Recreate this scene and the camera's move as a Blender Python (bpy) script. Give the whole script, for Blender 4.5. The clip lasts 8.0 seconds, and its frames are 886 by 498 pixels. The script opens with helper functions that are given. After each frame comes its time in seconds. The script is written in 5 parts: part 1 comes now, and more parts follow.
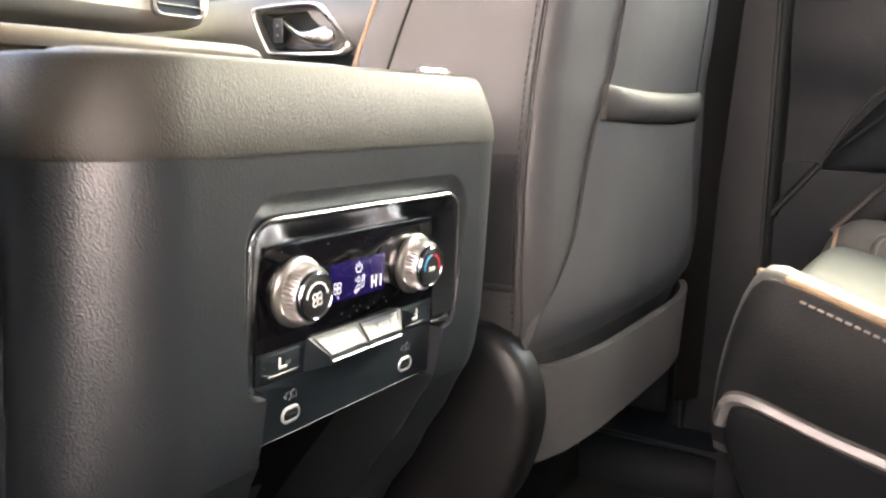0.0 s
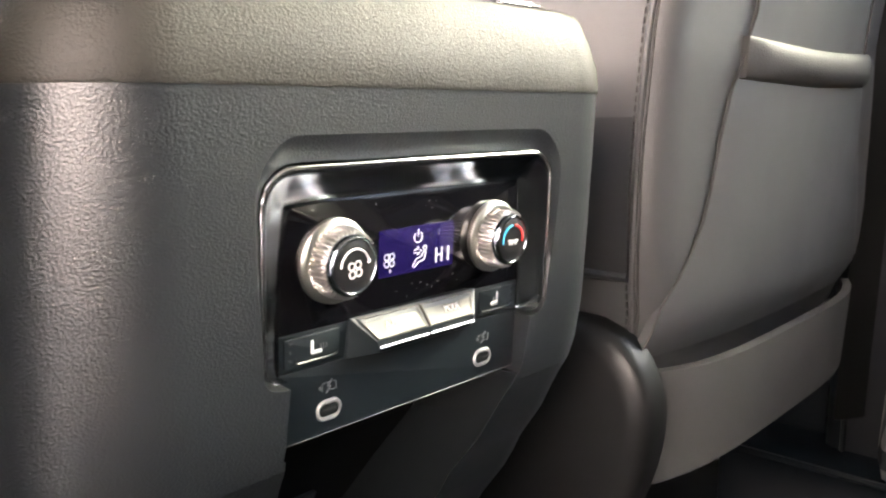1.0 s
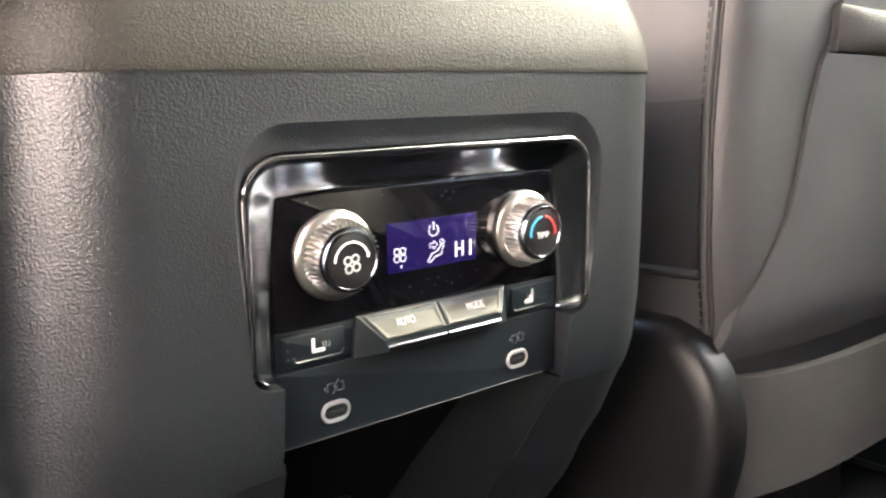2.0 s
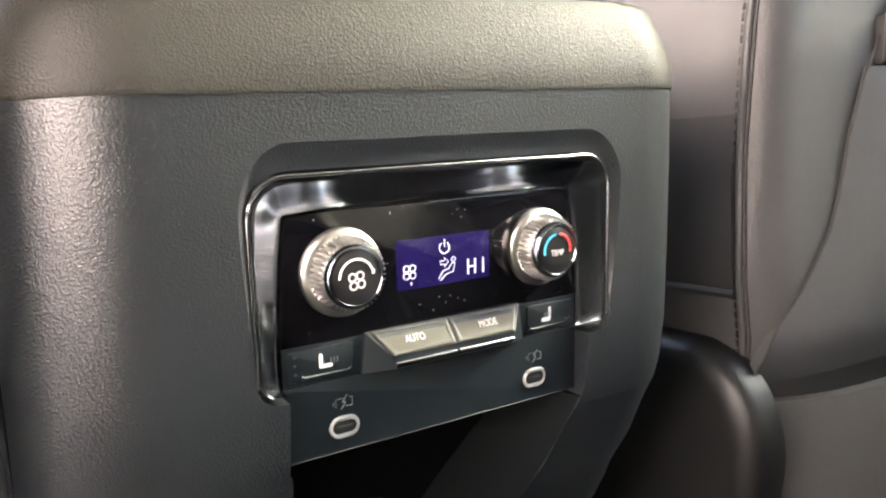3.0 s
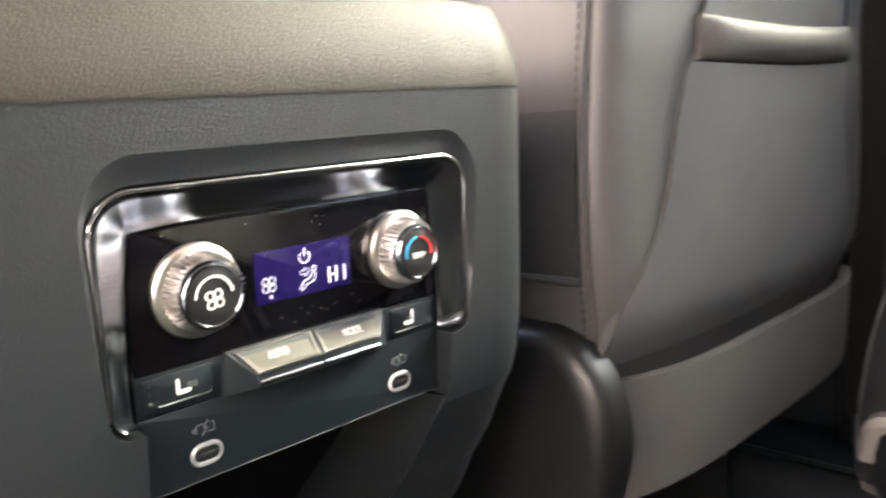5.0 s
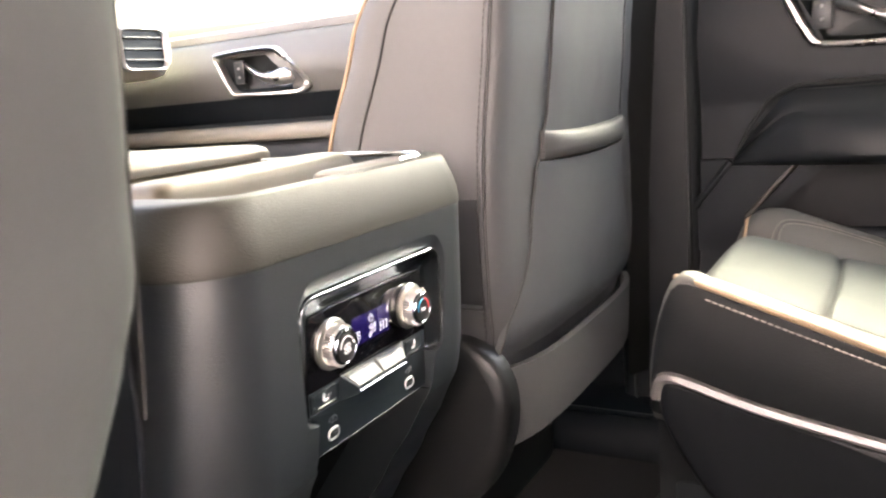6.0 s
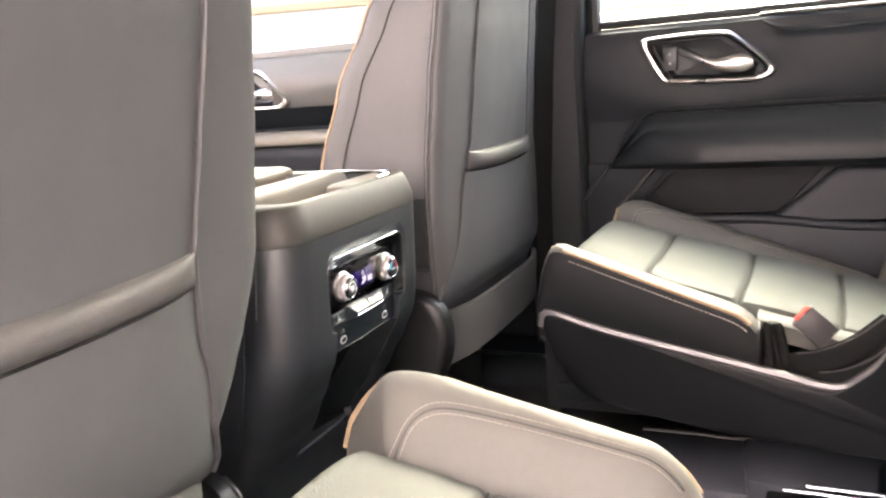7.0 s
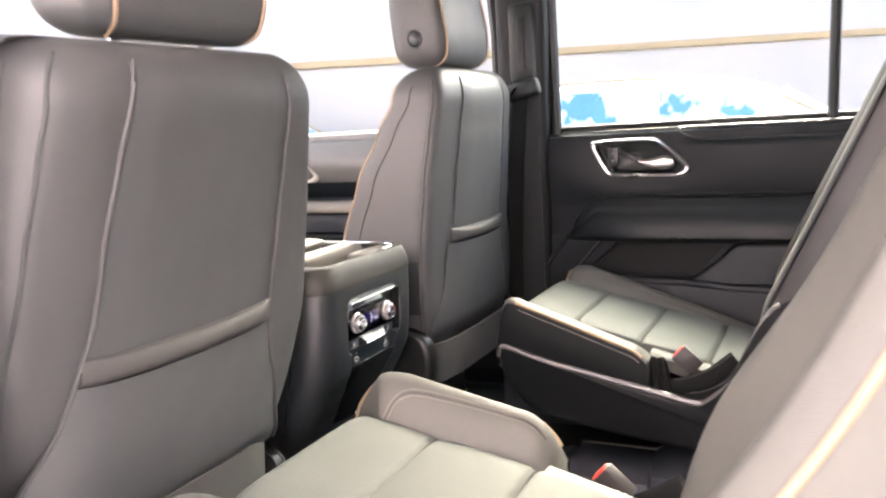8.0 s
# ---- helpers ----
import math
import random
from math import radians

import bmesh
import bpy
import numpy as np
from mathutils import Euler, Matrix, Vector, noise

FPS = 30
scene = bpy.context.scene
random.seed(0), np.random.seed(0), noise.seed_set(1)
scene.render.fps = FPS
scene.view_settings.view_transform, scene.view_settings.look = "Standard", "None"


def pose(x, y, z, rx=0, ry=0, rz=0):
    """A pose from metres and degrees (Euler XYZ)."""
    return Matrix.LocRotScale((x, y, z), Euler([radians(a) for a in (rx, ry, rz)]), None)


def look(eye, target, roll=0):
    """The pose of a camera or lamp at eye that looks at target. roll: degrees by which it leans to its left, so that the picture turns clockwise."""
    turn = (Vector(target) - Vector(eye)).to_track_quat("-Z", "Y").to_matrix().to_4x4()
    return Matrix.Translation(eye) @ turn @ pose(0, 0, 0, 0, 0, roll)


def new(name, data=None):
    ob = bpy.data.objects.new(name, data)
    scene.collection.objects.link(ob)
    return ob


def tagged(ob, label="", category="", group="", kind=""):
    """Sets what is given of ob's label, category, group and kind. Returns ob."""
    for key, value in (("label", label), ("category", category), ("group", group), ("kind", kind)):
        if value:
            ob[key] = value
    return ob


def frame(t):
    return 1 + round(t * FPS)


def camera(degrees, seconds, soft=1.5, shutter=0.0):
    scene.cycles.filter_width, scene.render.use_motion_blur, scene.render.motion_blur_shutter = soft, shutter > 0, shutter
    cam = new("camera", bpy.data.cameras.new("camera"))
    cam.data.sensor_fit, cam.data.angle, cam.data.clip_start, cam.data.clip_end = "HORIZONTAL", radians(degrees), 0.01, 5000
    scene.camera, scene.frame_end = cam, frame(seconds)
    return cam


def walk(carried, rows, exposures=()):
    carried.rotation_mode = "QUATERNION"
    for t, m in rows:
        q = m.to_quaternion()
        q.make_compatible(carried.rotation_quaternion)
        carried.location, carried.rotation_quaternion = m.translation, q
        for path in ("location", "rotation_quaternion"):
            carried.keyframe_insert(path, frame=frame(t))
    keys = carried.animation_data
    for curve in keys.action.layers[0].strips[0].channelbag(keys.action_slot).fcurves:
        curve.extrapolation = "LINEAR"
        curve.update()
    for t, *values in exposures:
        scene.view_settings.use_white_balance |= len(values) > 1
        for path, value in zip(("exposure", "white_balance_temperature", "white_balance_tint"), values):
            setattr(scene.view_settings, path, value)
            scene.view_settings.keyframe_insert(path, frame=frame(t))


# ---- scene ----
cam = camera(57.9, 8.0, soft=2.2, shutter=0.4)
PATH = [
    (0, (-0.308, -0.254, 0.481), (1.349, 0.813, 0.14), 0.5),
    (0.2, (-0.295, -0.242, 0.459), (1.357, 0.844, 0.161), -0.4),
    (0.3, (-0.290, -0.233, 0.456), (1.352, 0.871, 0.154), -0.4),
    (0.5, (-0.268, -0.232, 0.457), (1.29, 0.979, 0.131), -0.4),
    (1, (-0.232, -0.238, 0.452), (1.205, 1.114, 0.126), -0.6),
    (1.5, (-0.198, -0.252, 0.448), (1.136, 1.206, 0.142), -2.2),
    (2, (-0.186, -0.254, 0.443), (1.016, 1.315, 0.139), -2.8),
    (3.5, (-0.163, -0.275, 0.442), (0.896, 1.403, 0.2), -3.3),
    (4, (-0.162, -0.277, 0.443), (0.906, 1.396, 0.201), -3.3),
    (4.5, (-0.162, -0.269, 0.444), (0.952, 1.371, 0.179), -3.4),
    (5, (-0.172, -0.255, 0.449), (1.215, 1.153, 0.137), -4.3),
    (5.2, (-0.199, -0.258, 0.458), (1.307, 1.017, 0.135), -5.2),
    (6.3, (-0.52, -0.343, 0.567), (1.215, 0.563, 0.154), -4.5),
    (6.5, (-0.584, -0.374, 0.573), (1.168, 0.489, 0.143), -4.6),
    (7, (-0.741, -0.464, 0.611), (1.019, 0.385, 0.185), -4.8),
    (7.5, (-0.906, -0.557, 0.641), (0.863, 0.301, 0.275), -4.5),
    (8, (-1.082, -0.684, 0.697), (0.686, 0.2, 0.394), -3.5),
]
walk(cam, [(t, look(eye, target, roll)) for t, eye, target, roll in PATH], [(0, 3.31, 7050, 9), (1, 3.45, 7050, 8), (4.5, 3.50, 7050, 8), (5.2, 3.60, 7050, 8), (6.5, 3.38, 6950, 12), (7.5, 3.18, 6800, 12), (8, 2.94, 6700, 12)])

# ---- world and light ----
world = bpy.data.worlds.new("sky")
scene.world = world
world.use_nodes = True
_n = world.node_tree.nodes
_sky = _n.new("ShaderNodeTexSky")
_sky.sky_type = "NISHITA"
_sky.sun_disc = False
_sky.sun_elevation = radians(35)
_sky.sun_rotation = radians(86)
_sky.air_density = 1.0
_sky.dust_density = 4.0
world.node_tree.links.new(_sky.outputs[0], _n["Background"].inputs[0])
_n["Background"].inputs[1].default_value = 0.24
sun_data = bpy.data.lights.new("sun", "SUN")
sun_data.energy, sun_data.angle, sun_data.color = 2.3, radians(50), (0.95, 1.0, 0.80)
sun = new("sun", sun_data)
sun.matrix_world = look((10, 0.8, 7.0), (0, 0, 0))


# ---- materials ----
def node(nt, kind, **values):
    n = nt.nodes.new(kind)
    for key, value in values.items():
        n.inputs[key].default_value = value
    return n


def material(name, base, rough=0.5, metal=0.0, grain=0.0, depth=0.0004, blotch=0.12, wear=0.1, grit=900.0, coat=0.0, spec=0.5, emit=None, power=0.0, kind="pebble", sheen=0.0, speck=160.0, wave=0.0, dust=0.0):
    """A surface with colour blotches, uneven gloss and a fine relief. grain: strength of the relief; grit: its cells to the metre."""
    m = bpy.data.materials.new(name)
    m.use_nodes = True
    nt = m.node_tree
    b = nt.nodes["Principled BSDF"]
    b.inputs["Metallic"].default_value = metal
    b.inputs["Specular IOR Level"].default_value = spec
    b.inputs["Coat Weight"].default_value = coat
    b.inputs["Sheen Weight"].default_value = sheen
    tc = nt.nodes.new("ShaderNodeTexCoord")
    big = node(nt, "ShaderNodeTexNoise", Scale=9.0, Detail=4.0, Roughness=0.6)
    fine = node(nt, "ShaderNodeTexNoise", Scale=speck, Detail=3.0, Roughness=0.6)
    for t in (big, fine):
        nt.links.new(tc.outputs["Object"], t.inputs["Vector"])
    lo = tuple(c * (1 - blotch) for c in base) + (1,)
    hi = tuple(min(1, c * (1 + blotch)) for c in base) + (1,)
    mix = nt.nodes.new("ShaderNodeMix")
    mix.data_type = "RGBA"
    mix.inputs[6].default_value, mix.inputs[7].default_value = lo, hi
    add = nt.nodes.new("ShaderNodeMath")
    add.operation = "MULTIPLY_ADD"
    add.inputs[1].default_value = 0.5
    nt.links.new(fine.outputs["Fac"], add.inputs[0])
    half = nt.nodes.new("ShaderNodeMath")
    half.operation = "MULTIPLY"
    half.inputs[1].default_value = 0.5
    nt.links.new(big.outputs["Fac"], half.inputs[0])
    nt.links.new(half.outputs[0], add.inputs[2])
    nt.links.new(add.outputs[0], mix.inputs[0])
    colour = mix.outputs[2]
    if dust:
        mote = node(nt, "ShaderNodeTexNoise", Scale=780.0, Detail=1.0)
        nt.links.new(tc.outputs["Object"], mote.inputs["Vector"])
        pick = nt.nodes.new("ShaderNodeMapRange")
        pick.inputs["From Min"].default_value, pick.inputs["From Max"].default_value, pick.inputs["To Max"].default_value = 0.66, 0.76, dust
        nt.links.new(mote.outputs["Fac"], pick.inputs["Value"])
        over = nt.nodes.new("ShaderNodeMix")
        over.data_type = "RGBA"
        over.inputs[7].default_value = (0.26, 0.25, 0.24, 1)
        nt.links.new(pick.outputs[0], over.inputs[0])
        nt.links.new(colour, over.inputs[6])
        colour = over.outputs[2]
    nt.links.new(colour, b.inputs["Base Color"])
    rr = nt.nodes.new("ShaderNodeMapRange")
    rr.inputs["To Min"].default_value = max(0.02, rough * (1 - wear))
    rr.inputs["To Max"].default_value = min(1.0, rough * (1 + wear))
    nt.links.new(big.outputs["Fac"], rr.inputs["Value"])
    nt.links.new(rr.outputs[0], b.inputs["Roughness"])
    if grain:
        if kind == "pebble":
            cell = node(nt, "ShaderNodeTexVoronoi", Scale=grit)
            cell.feature = "SMOOTH_F1"
            cell.inputs["Smoothness"].default_value = 0.25
            out = cell.outputs["Distance"]
        else:
            cell = node(nt, "ShaderNodeTexNoise", Scale=grit, Detail=2.0)
            out = cell.outputs["Fac"]
        nt.links.new(tc.outputs["Object"], cell.inputs["Vector"])
        bump = node(nt, "ShaderNodeBump", Strength=grain, Distance=depth)
        nt.links.new(out, bump.inputs["Height"])
        if wave:
            swell = node(nt, "ShaderNodeTexNoise", Scale=11.0, Detail=1.5)
            nt.links.new(tc.outputs["Object"], swell.inputs["Vector"])
            soft_bump = node(nt, "ShaderNodeBump", Strength=0.6, Distance=wave)
            nt.links.new(swell.outputs["Fac"], soft_bump.inputs["Height"])
            nt.links.new(soft_bump.outputs[0], bump.inputs["Normal"])
        nt.links.new(bump.outputs[0], b.inputs["Normal"])
    if emit:
        b.inputs["Emission Color"].default_value = (*emit, 1)
        b.inputs["Emission Strength"].default_value = power
    return m


PLASTIC = material("grained plastic", (0.0143, 0.0172, 0.0198), 0.34, spec=1.0, grain=0.7, depth=0.0002, grit=1120)
CAP_PLASTIC = material("grained cap plastic", (0.0272, 0.0258, 0.0216), 0.50, spec=0.36, grain=0.7, depth=0.00022, grit=1120)
SATIN = material("satin black plastic", (0.0070, 0.0112, 0.0140), 0.38, grain=0.15, depth=0.0002, grit=2500)
BLACK = material("black plastic", (0.0048, 0.0078, 0.0092), 0.5, grain=0.2, depth=0.0003, grit=1500)
PILLAR_TRIM = material("pillar plastic", (0.0070, 0.0086, 0.0104), 0.55, spec=0.30, grain=0.3, depth=0.0003, grit=900)
TRIM = material("door plastic", (0.0044, 0.0068, 0.0098), 0.5, spec=0.24, grain=0.4, depth=0.0005, grit=700)
SHIELD_FRONT = material("front seat shield plastic", (0.0072, 0.0076, 0.0080), 0.42, spec=0.45, grain=0.2, depth=0.0002, grit=1200)
SHIELD = material("seat shield plastic", (0.0062, 0.0072, 0.0086), 0.48, spec=0.2, grain=0.4, depth=0.0004, grit=900)
TRIM_MID = material("bin wall plastic", (0.0185, 0.0215, 0.027), 0.5, spec=0.3, grain=0.4, depth=0.0005, grit=800)
TRAY = material("tray plastic", (0.085, 0.092, 0.108), 0.4, grain=0.3, depth=0.0004, grit=700)
TRIM_SOFT = material("soft door trim", (0.0096, 0.0122, 0.0150), 0.48, spec=0.36, grain=0.4, depth=0.0005, grit=800)
LEATHER = material("charcoal leather", (0.0570, 0.0598, 0.0610), 0.48, grain=0.25, depth=0.0003, grit=1100, wear=0.15, wave=0.006)
LEATHER_SIDE = material("charcoal leather side", (0.0600, 0.0612, 0.0620), 0.44, grain=0.25, depth=0.0003, grit=1100, wave=0.006)
SIDE_VINYL = material("dark side vinyl", (0.0235, 0.0238, 0.0250), 0.45, grain=0.25, depth=0.0003, grit=1100)
FLANK = material("black flank vinyl", (0.0074, 0.0084, 0.0094), 0.46, spec=0.2, grain=0.4, depth=0.0004, grit=850)
SEAT_CENTRE = material("perforated seat leather", (0.077, 0.083, 0.0752), 0.72, spec=0.35, grain=0.5, depth=0.0004, grit=520, wear=0.1, wave=0.005)
SEAT_LEATHER = material("smooth seat leather", (0.091, 0.0905, 0.082), 0.56, spec=0.28, grain=0.25, depth=0.0004, grit=900, wear=0.15, wave=0.006)
CARPET = material("carpet", (0.015, 0.0152, 0.0158), 0.95, grain=1.0, depth=0.003, grit=500, kind="noise", blotch=0.4)
CARPET_FLAP = material("seat carpet", (0.066, 0.067, 0.064), 0.95, grain=0.8, depth=0.0012, grit=1300, kind="noise", blotch=0.35, speck=900)
# pale colour: painted highlight on the shield lips, own colour of the satin strips
LIP_HIGHLIGHT_AND_STRIP = material("lip highlight and satin strip plastic", (0.10, 0.094, 0.09), 0.26, spec=0.8, blotch=0.1)
PIPING = material("tan piping", (0.29, 0.205, 0.13), 0.65, grain=0.3, depth=0.0003, grit=1500)
THREAD = material("pale thread", (0.33, 0.30, 0.26), 0.7, blotch=0.2)
SEAT_THREAD = material("seat thread", (0.19, 0.175, 0.15), 0.7, blotch=0.2)
SEAT_SEAM = material("seat joint", (0.05, 0.046, 0.043), 0.7, blotch=0.2)
SEAM_THREAD = material("dark thread", (0.02, 0.019, 0.019), 0.6)
CLIP = material("pale clip plastic", (0.3, 0.3, 0.29), 0.5)
TINTED = material("tinted glass", (0.006, 0.006, 0.007), 0.06)
SEAM = material("seam thread", (0.03, 0.028, 0.027), 0.7)
CHROME = material("bright chrome", (0.75, 0.75, 0.76), 0.17, metal=1.0, blotch=0.03)
SATIN_CHROME = material("satin chrome", (0.62, 0.6, 0.59), 0.28, metal=1.0, blotch=0.04)
RIM_CHROME = material("rim chrome", (0.46, 0.47, 0.49), 0.24, metal=1.0, blotch=0.02)
KNOB_BASE = material("satin knob collar", (0.66, 0.65, 0.61), 0.3, metal=1.0, blotch=0.04)
DARK_CHROME = material("smoked chrome", (0.30, 0.33, 0.37), 0.18, metal=1.0, blotch=0.01, wear=0.0)
GLOSS = material("gloss black screen", (0.004, 0.004, 0.005), 0.05, blotch=0.2, wear=0.3)
# the slot's shade is put into these two near-black colours
SHADED_SLOT_WALL = material("shaded slot wall", (0.0058, 0.0076, 0.0086), 0.6, spec=0.1)
SHADED_SLOT = material("shaded slot back", (0.007, 0.007, 0.008), 0.7, spec=0.02)
LID = material("pale console lid", (0.118, 0.099, 0.070), 0.5, grain=0.4, depth=0.0003, grit=1400)
KNOB_FACE = material("knob face", (0.012, 0.012, 0.013), 0.42, spec=0.4)
BAND_LEATHER = material("slack band leather", (0.052, 0.051, 0.049), 0.62, spec=0.3, grain=0.4, depth=0.0005, grit=850, wear=0.15, wave=0.006)
DOOR_PAD = material("cream door padding", (0.21, 0.19, 0.155), 0.55, grain=0.4, depth=0.0004, grit=900)
# paler than the rear door trim: light from the windscreen is in the colour
LIT_FRONT_TRIM = material("lit front door trim", (0.10, 0.10, 0.095), 0.5, grain=0.4, depth=0.0004, grit=900)
DASH = material("pale dashboard skin", (0.60, 0.54, 0.45), 0.55, grain=0.4, depth=0.0004, grit=900)
ROCKER = material("satin rocker", (0.06, 0.057, 0.046), 0.33, grain=0.1, depth=0.0002, grit=2500)
DISPLAY = material("display", (0.008, 0.006, 0.03), 0.08, emit=(0.016, 0.007, 0.105), power=0.06, blotch=0.1)
GLOW = material("lit symbol", (0.7, 0.7, 0.75), 0.4, emit=(0.85, 0.85, 1.0), power=0.07)
PRINT = material("white print", (0.72, 0.72, 0.72), 0.5, blotch=0.03)
DIM_PRINT = material("grey print", (0.3, 0.3, 0.31), 0.5)
BLUE_PRINT = material("blue print", (0.03, 0.35, 0.6), 0.5)
RED_PRINT = material("red print", (0.7, 0.05, 0.05), 0.5)
PORT = material("port surround", (0.5, 0.5, 0.5), 0.35, metal=0.6)
BELT = material("belt webbing", (0.0075, 0.0078, 0.008), 0.75, spec=0.15, grain=0.6, depth=0.0006, grit=900, kind="noise")
BUCKLE = material("buckle plastic", (0.042, 0.039, 0.039), 0.42, spec=0.3)
BUCKLE_RED = material("buckle red", (0.6, 0.05, 0.03), 0.4)
HEADLINER = material("headliner cloth", (0.35, 0.33, 0.3), 0.95, grain=0.4, depth=0.001, grit=700, kind="noise")
SHELL = material("painted shell", (0.6, 0.6, 0.6), 0.35, coat=0.5)
GROUND = material("concrete ground", (0.052, 0.052, 0.055), 0.85, grain=0.5, depth=0.003, grit=60, kind="noise")
FAR_WALL = material("white wall", (0.300, 0.288, 0.262), 0.8, grain=0.3, depth=0.002, grit=80, kind="noise", blotch=0.04)
# very pale, so that the added wall throws much light into the cabin
BOUNCE_WALL = material("bounce wall plaster", (0.97, 0.85, 0.94), 0.85, grain=0.3, depth=0.002, grit=80, kind="noise", blotch=0.05)
BEIGE = material("beige band", (0.26, 0.195, 0.105), 0.7)
CAR_WHITE = material("white car paint", (0.62, 0.62, 0.61), 0.25, coat=0.6, blotch=0.03)
CAR_CREAM = material("cream car paint", (0.62, 0.55, 0.42), 0.3, coat=0.5, blotch=0.05)
TYRE = material("tyre rubber", (0.02, 0.02, 0.02), 0.8)


def painted_reflection_glass():
    """Car glass with reflections of blue sky and pale walls painted in as broken patches."""
    m = material("car glass with painted reflections", (0.06, 0.17, 0.42), 0.3, blotch=0.4, spec=0.1)
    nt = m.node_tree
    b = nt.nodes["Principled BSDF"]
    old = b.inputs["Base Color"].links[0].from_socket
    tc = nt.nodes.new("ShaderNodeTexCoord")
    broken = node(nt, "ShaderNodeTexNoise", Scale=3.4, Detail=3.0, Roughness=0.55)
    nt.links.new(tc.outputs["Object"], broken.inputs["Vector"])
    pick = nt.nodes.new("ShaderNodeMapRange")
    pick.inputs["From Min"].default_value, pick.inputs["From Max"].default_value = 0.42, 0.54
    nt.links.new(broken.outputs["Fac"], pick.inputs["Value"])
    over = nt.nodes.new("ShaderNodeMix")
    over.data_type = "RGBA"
    # pale colour of the reflected walls, painted over the sky blue
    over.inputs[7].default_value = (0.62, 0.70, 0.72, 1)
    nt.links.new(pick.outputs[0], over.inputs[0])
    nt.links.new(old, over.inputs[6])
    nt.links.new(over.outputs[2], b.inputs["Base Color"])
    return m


CAR_GLASS = painted_reflection_glass()


def clear_glass():
    m = bpy.data.materials.new("window glass")
    m.use_nodes = True
    b = m.node_tree.nodes["Principled BSDF"]
    b.inputs["Base Color"].default_value = (0.95, 0.97, 0.96, 1)
    b.inputs["Transmission Weight"].default_value = 1.0
    b.inputs["Roughness"].default_value = 0.0
    b.inputs["IOR"].default_value = 1.05
    return m


GLASS = clear_glass()


# ---- building tools ----
def thing(name, at, label, category, group="", kind=""):
    e = new(name)
    e.empty_display_size = 0.02
    e.location = at
    return tagged(e, label, category, group, kind)


def base_of(ob):
    v = Vector((0, 0, 0))
    while ob is not None:
        v += Vector(ob.location)
        ob = ob.parent
    return v


def part(name, bm, mat, parent=None, label="", sharp=38):
    """One mesh object, given in world places, under a thing or a part."""
    bmesh.ops.recalc_face_normals(bm, faces=bm.faces)
    limit = radians(sharp)
    for f in bm.faces:
        f.smooth = True
    for e in bm.edges:
        if len(e.link_faces) == 2 and e.calc_face_angle(0) > limit:
            e.smooth = False
    if parent is not None:
        bmesh.ops.translate(bm, verts=bm.verts, vec=-base_of(parent))
    me = bpy.data.meshes.new(name)
    bm.to_mesh(me)
    bm.free()
    me.materials.append(mat)
    ob = new(name, me)
    ob.parent = parent
    if label:
        ob["label"] = label
    return ob


def setting(name, bm, mat, label, category):
    return tagged(part(name, bm, mat), label, category, kind="structure")


def loft(rings, close=True, caps=True):
    """Skin over rings of equal length."""
    bm = bmesh.new()
    rows = [[bm.verts.new(p) for p in ring] for ring in rings]
    n = len(rows[0])
    for a, b in zip(rows, rows[1:]):
        for i in range(n if close else n - 1):
            j = (i + 1) % n
            bm.faces.new((a[i], a[j], b[j], b[i]))
    if caps and close:
        bm.faces.new(rows[0])
        bm.faces.new(rows[-1])
    return bm


def merge(*bms):
    out = bmesh.new()
    for b in bms:
        me = bpy.data.meshes.new("tmp")
        b.to_mesh(me)
        out.from_mesh(me)
        bpy.data.meshes.remove(me)
        b.free()
    return out


def moved(bm, m):
    bmesh.ops.transform(bm, matrix=m, verts=bm.verts)
    return bm


def box(x0, x1, y0, y1, z0, z1, r=0.0, seg=2):
    bm = bmesh.new()
    bmesh.ops.create_cube(bm, size=1)
    bmesh.ops.scale(bm, vec=(x1 - x0, y1 - y0, z1 - z0), verts=bm.verts)
    bmesh.ops.translate(bm, vec=((x0 + x1) / 2, (y0 + y1) / 2, (z0 + z1) / 2), verts=bm.verts)
    if r:
        bmesh.ops.bevel(bm, geom=bm.edges[:], offset=r, segments=seg, affect="EDGES", profile=0.5)
    return bm


def rounded(x0, x1, y0, y1, r, seg=6):
    """Rounded rectangle in a plane, anticlockwise; r: one radius or four (from the lower left corner on)."""
    rs = r if isinstance(r, (tuple, list)) else (r,) * 4
    pts = []
    for (cx, cy, a0), q in zip(((x0, y0, 180), (x1, y0, 270), (x1, y1, 0), (x0, y1, 90)), rs):
        ox = cx + (q if cx == x0 else -q)
        oy = cy + (q if cy == y0 else -q)
        for k in range(seg + 1):
            a = radians(a0 + 90 * k / seg)
            pts.append((ox + q * math.cos(a), oy + q * math.sin(a)))
    return pts


def tube(points, r, sides=8, closed=False, flat=1.0):
    """A round cord along a line of points."""
    pts = [Vector(p) for p in points]
    n = len(pts)
    rings = []
    up = Vector((0.13, 0.21, 0.97))
    for i, p in enumerate(pts):
        a = pts[(i - 1) % n] if (closed or i) else p
        b = pts[(i + 1) % n] if (closed or i < n - 1) else p
        d = (b - a)
        d = d.normalized() if d.length > 1e-9 else Vector((0, 1, 0))
        s = d.cross(up)
        if s.length < 1e-4:
            s = d.cross(Vector((1, 0, 0)))
        s.normalize()
        t = s.cross(d)
        rings.append([p + s * r * math.cos(2 * math.pi * k / sides) + t * r * flat * math.sin(2 * math.pi * k / sides) for k in range(sides)])
    if closed:
        rings.append(rings[0])
        bm = loft(rings, caps=False)
        bmesh.ops.remove_doubles(bm, verts=bm.verts, dist=1e-6)
        return bm
    return loft(rings)


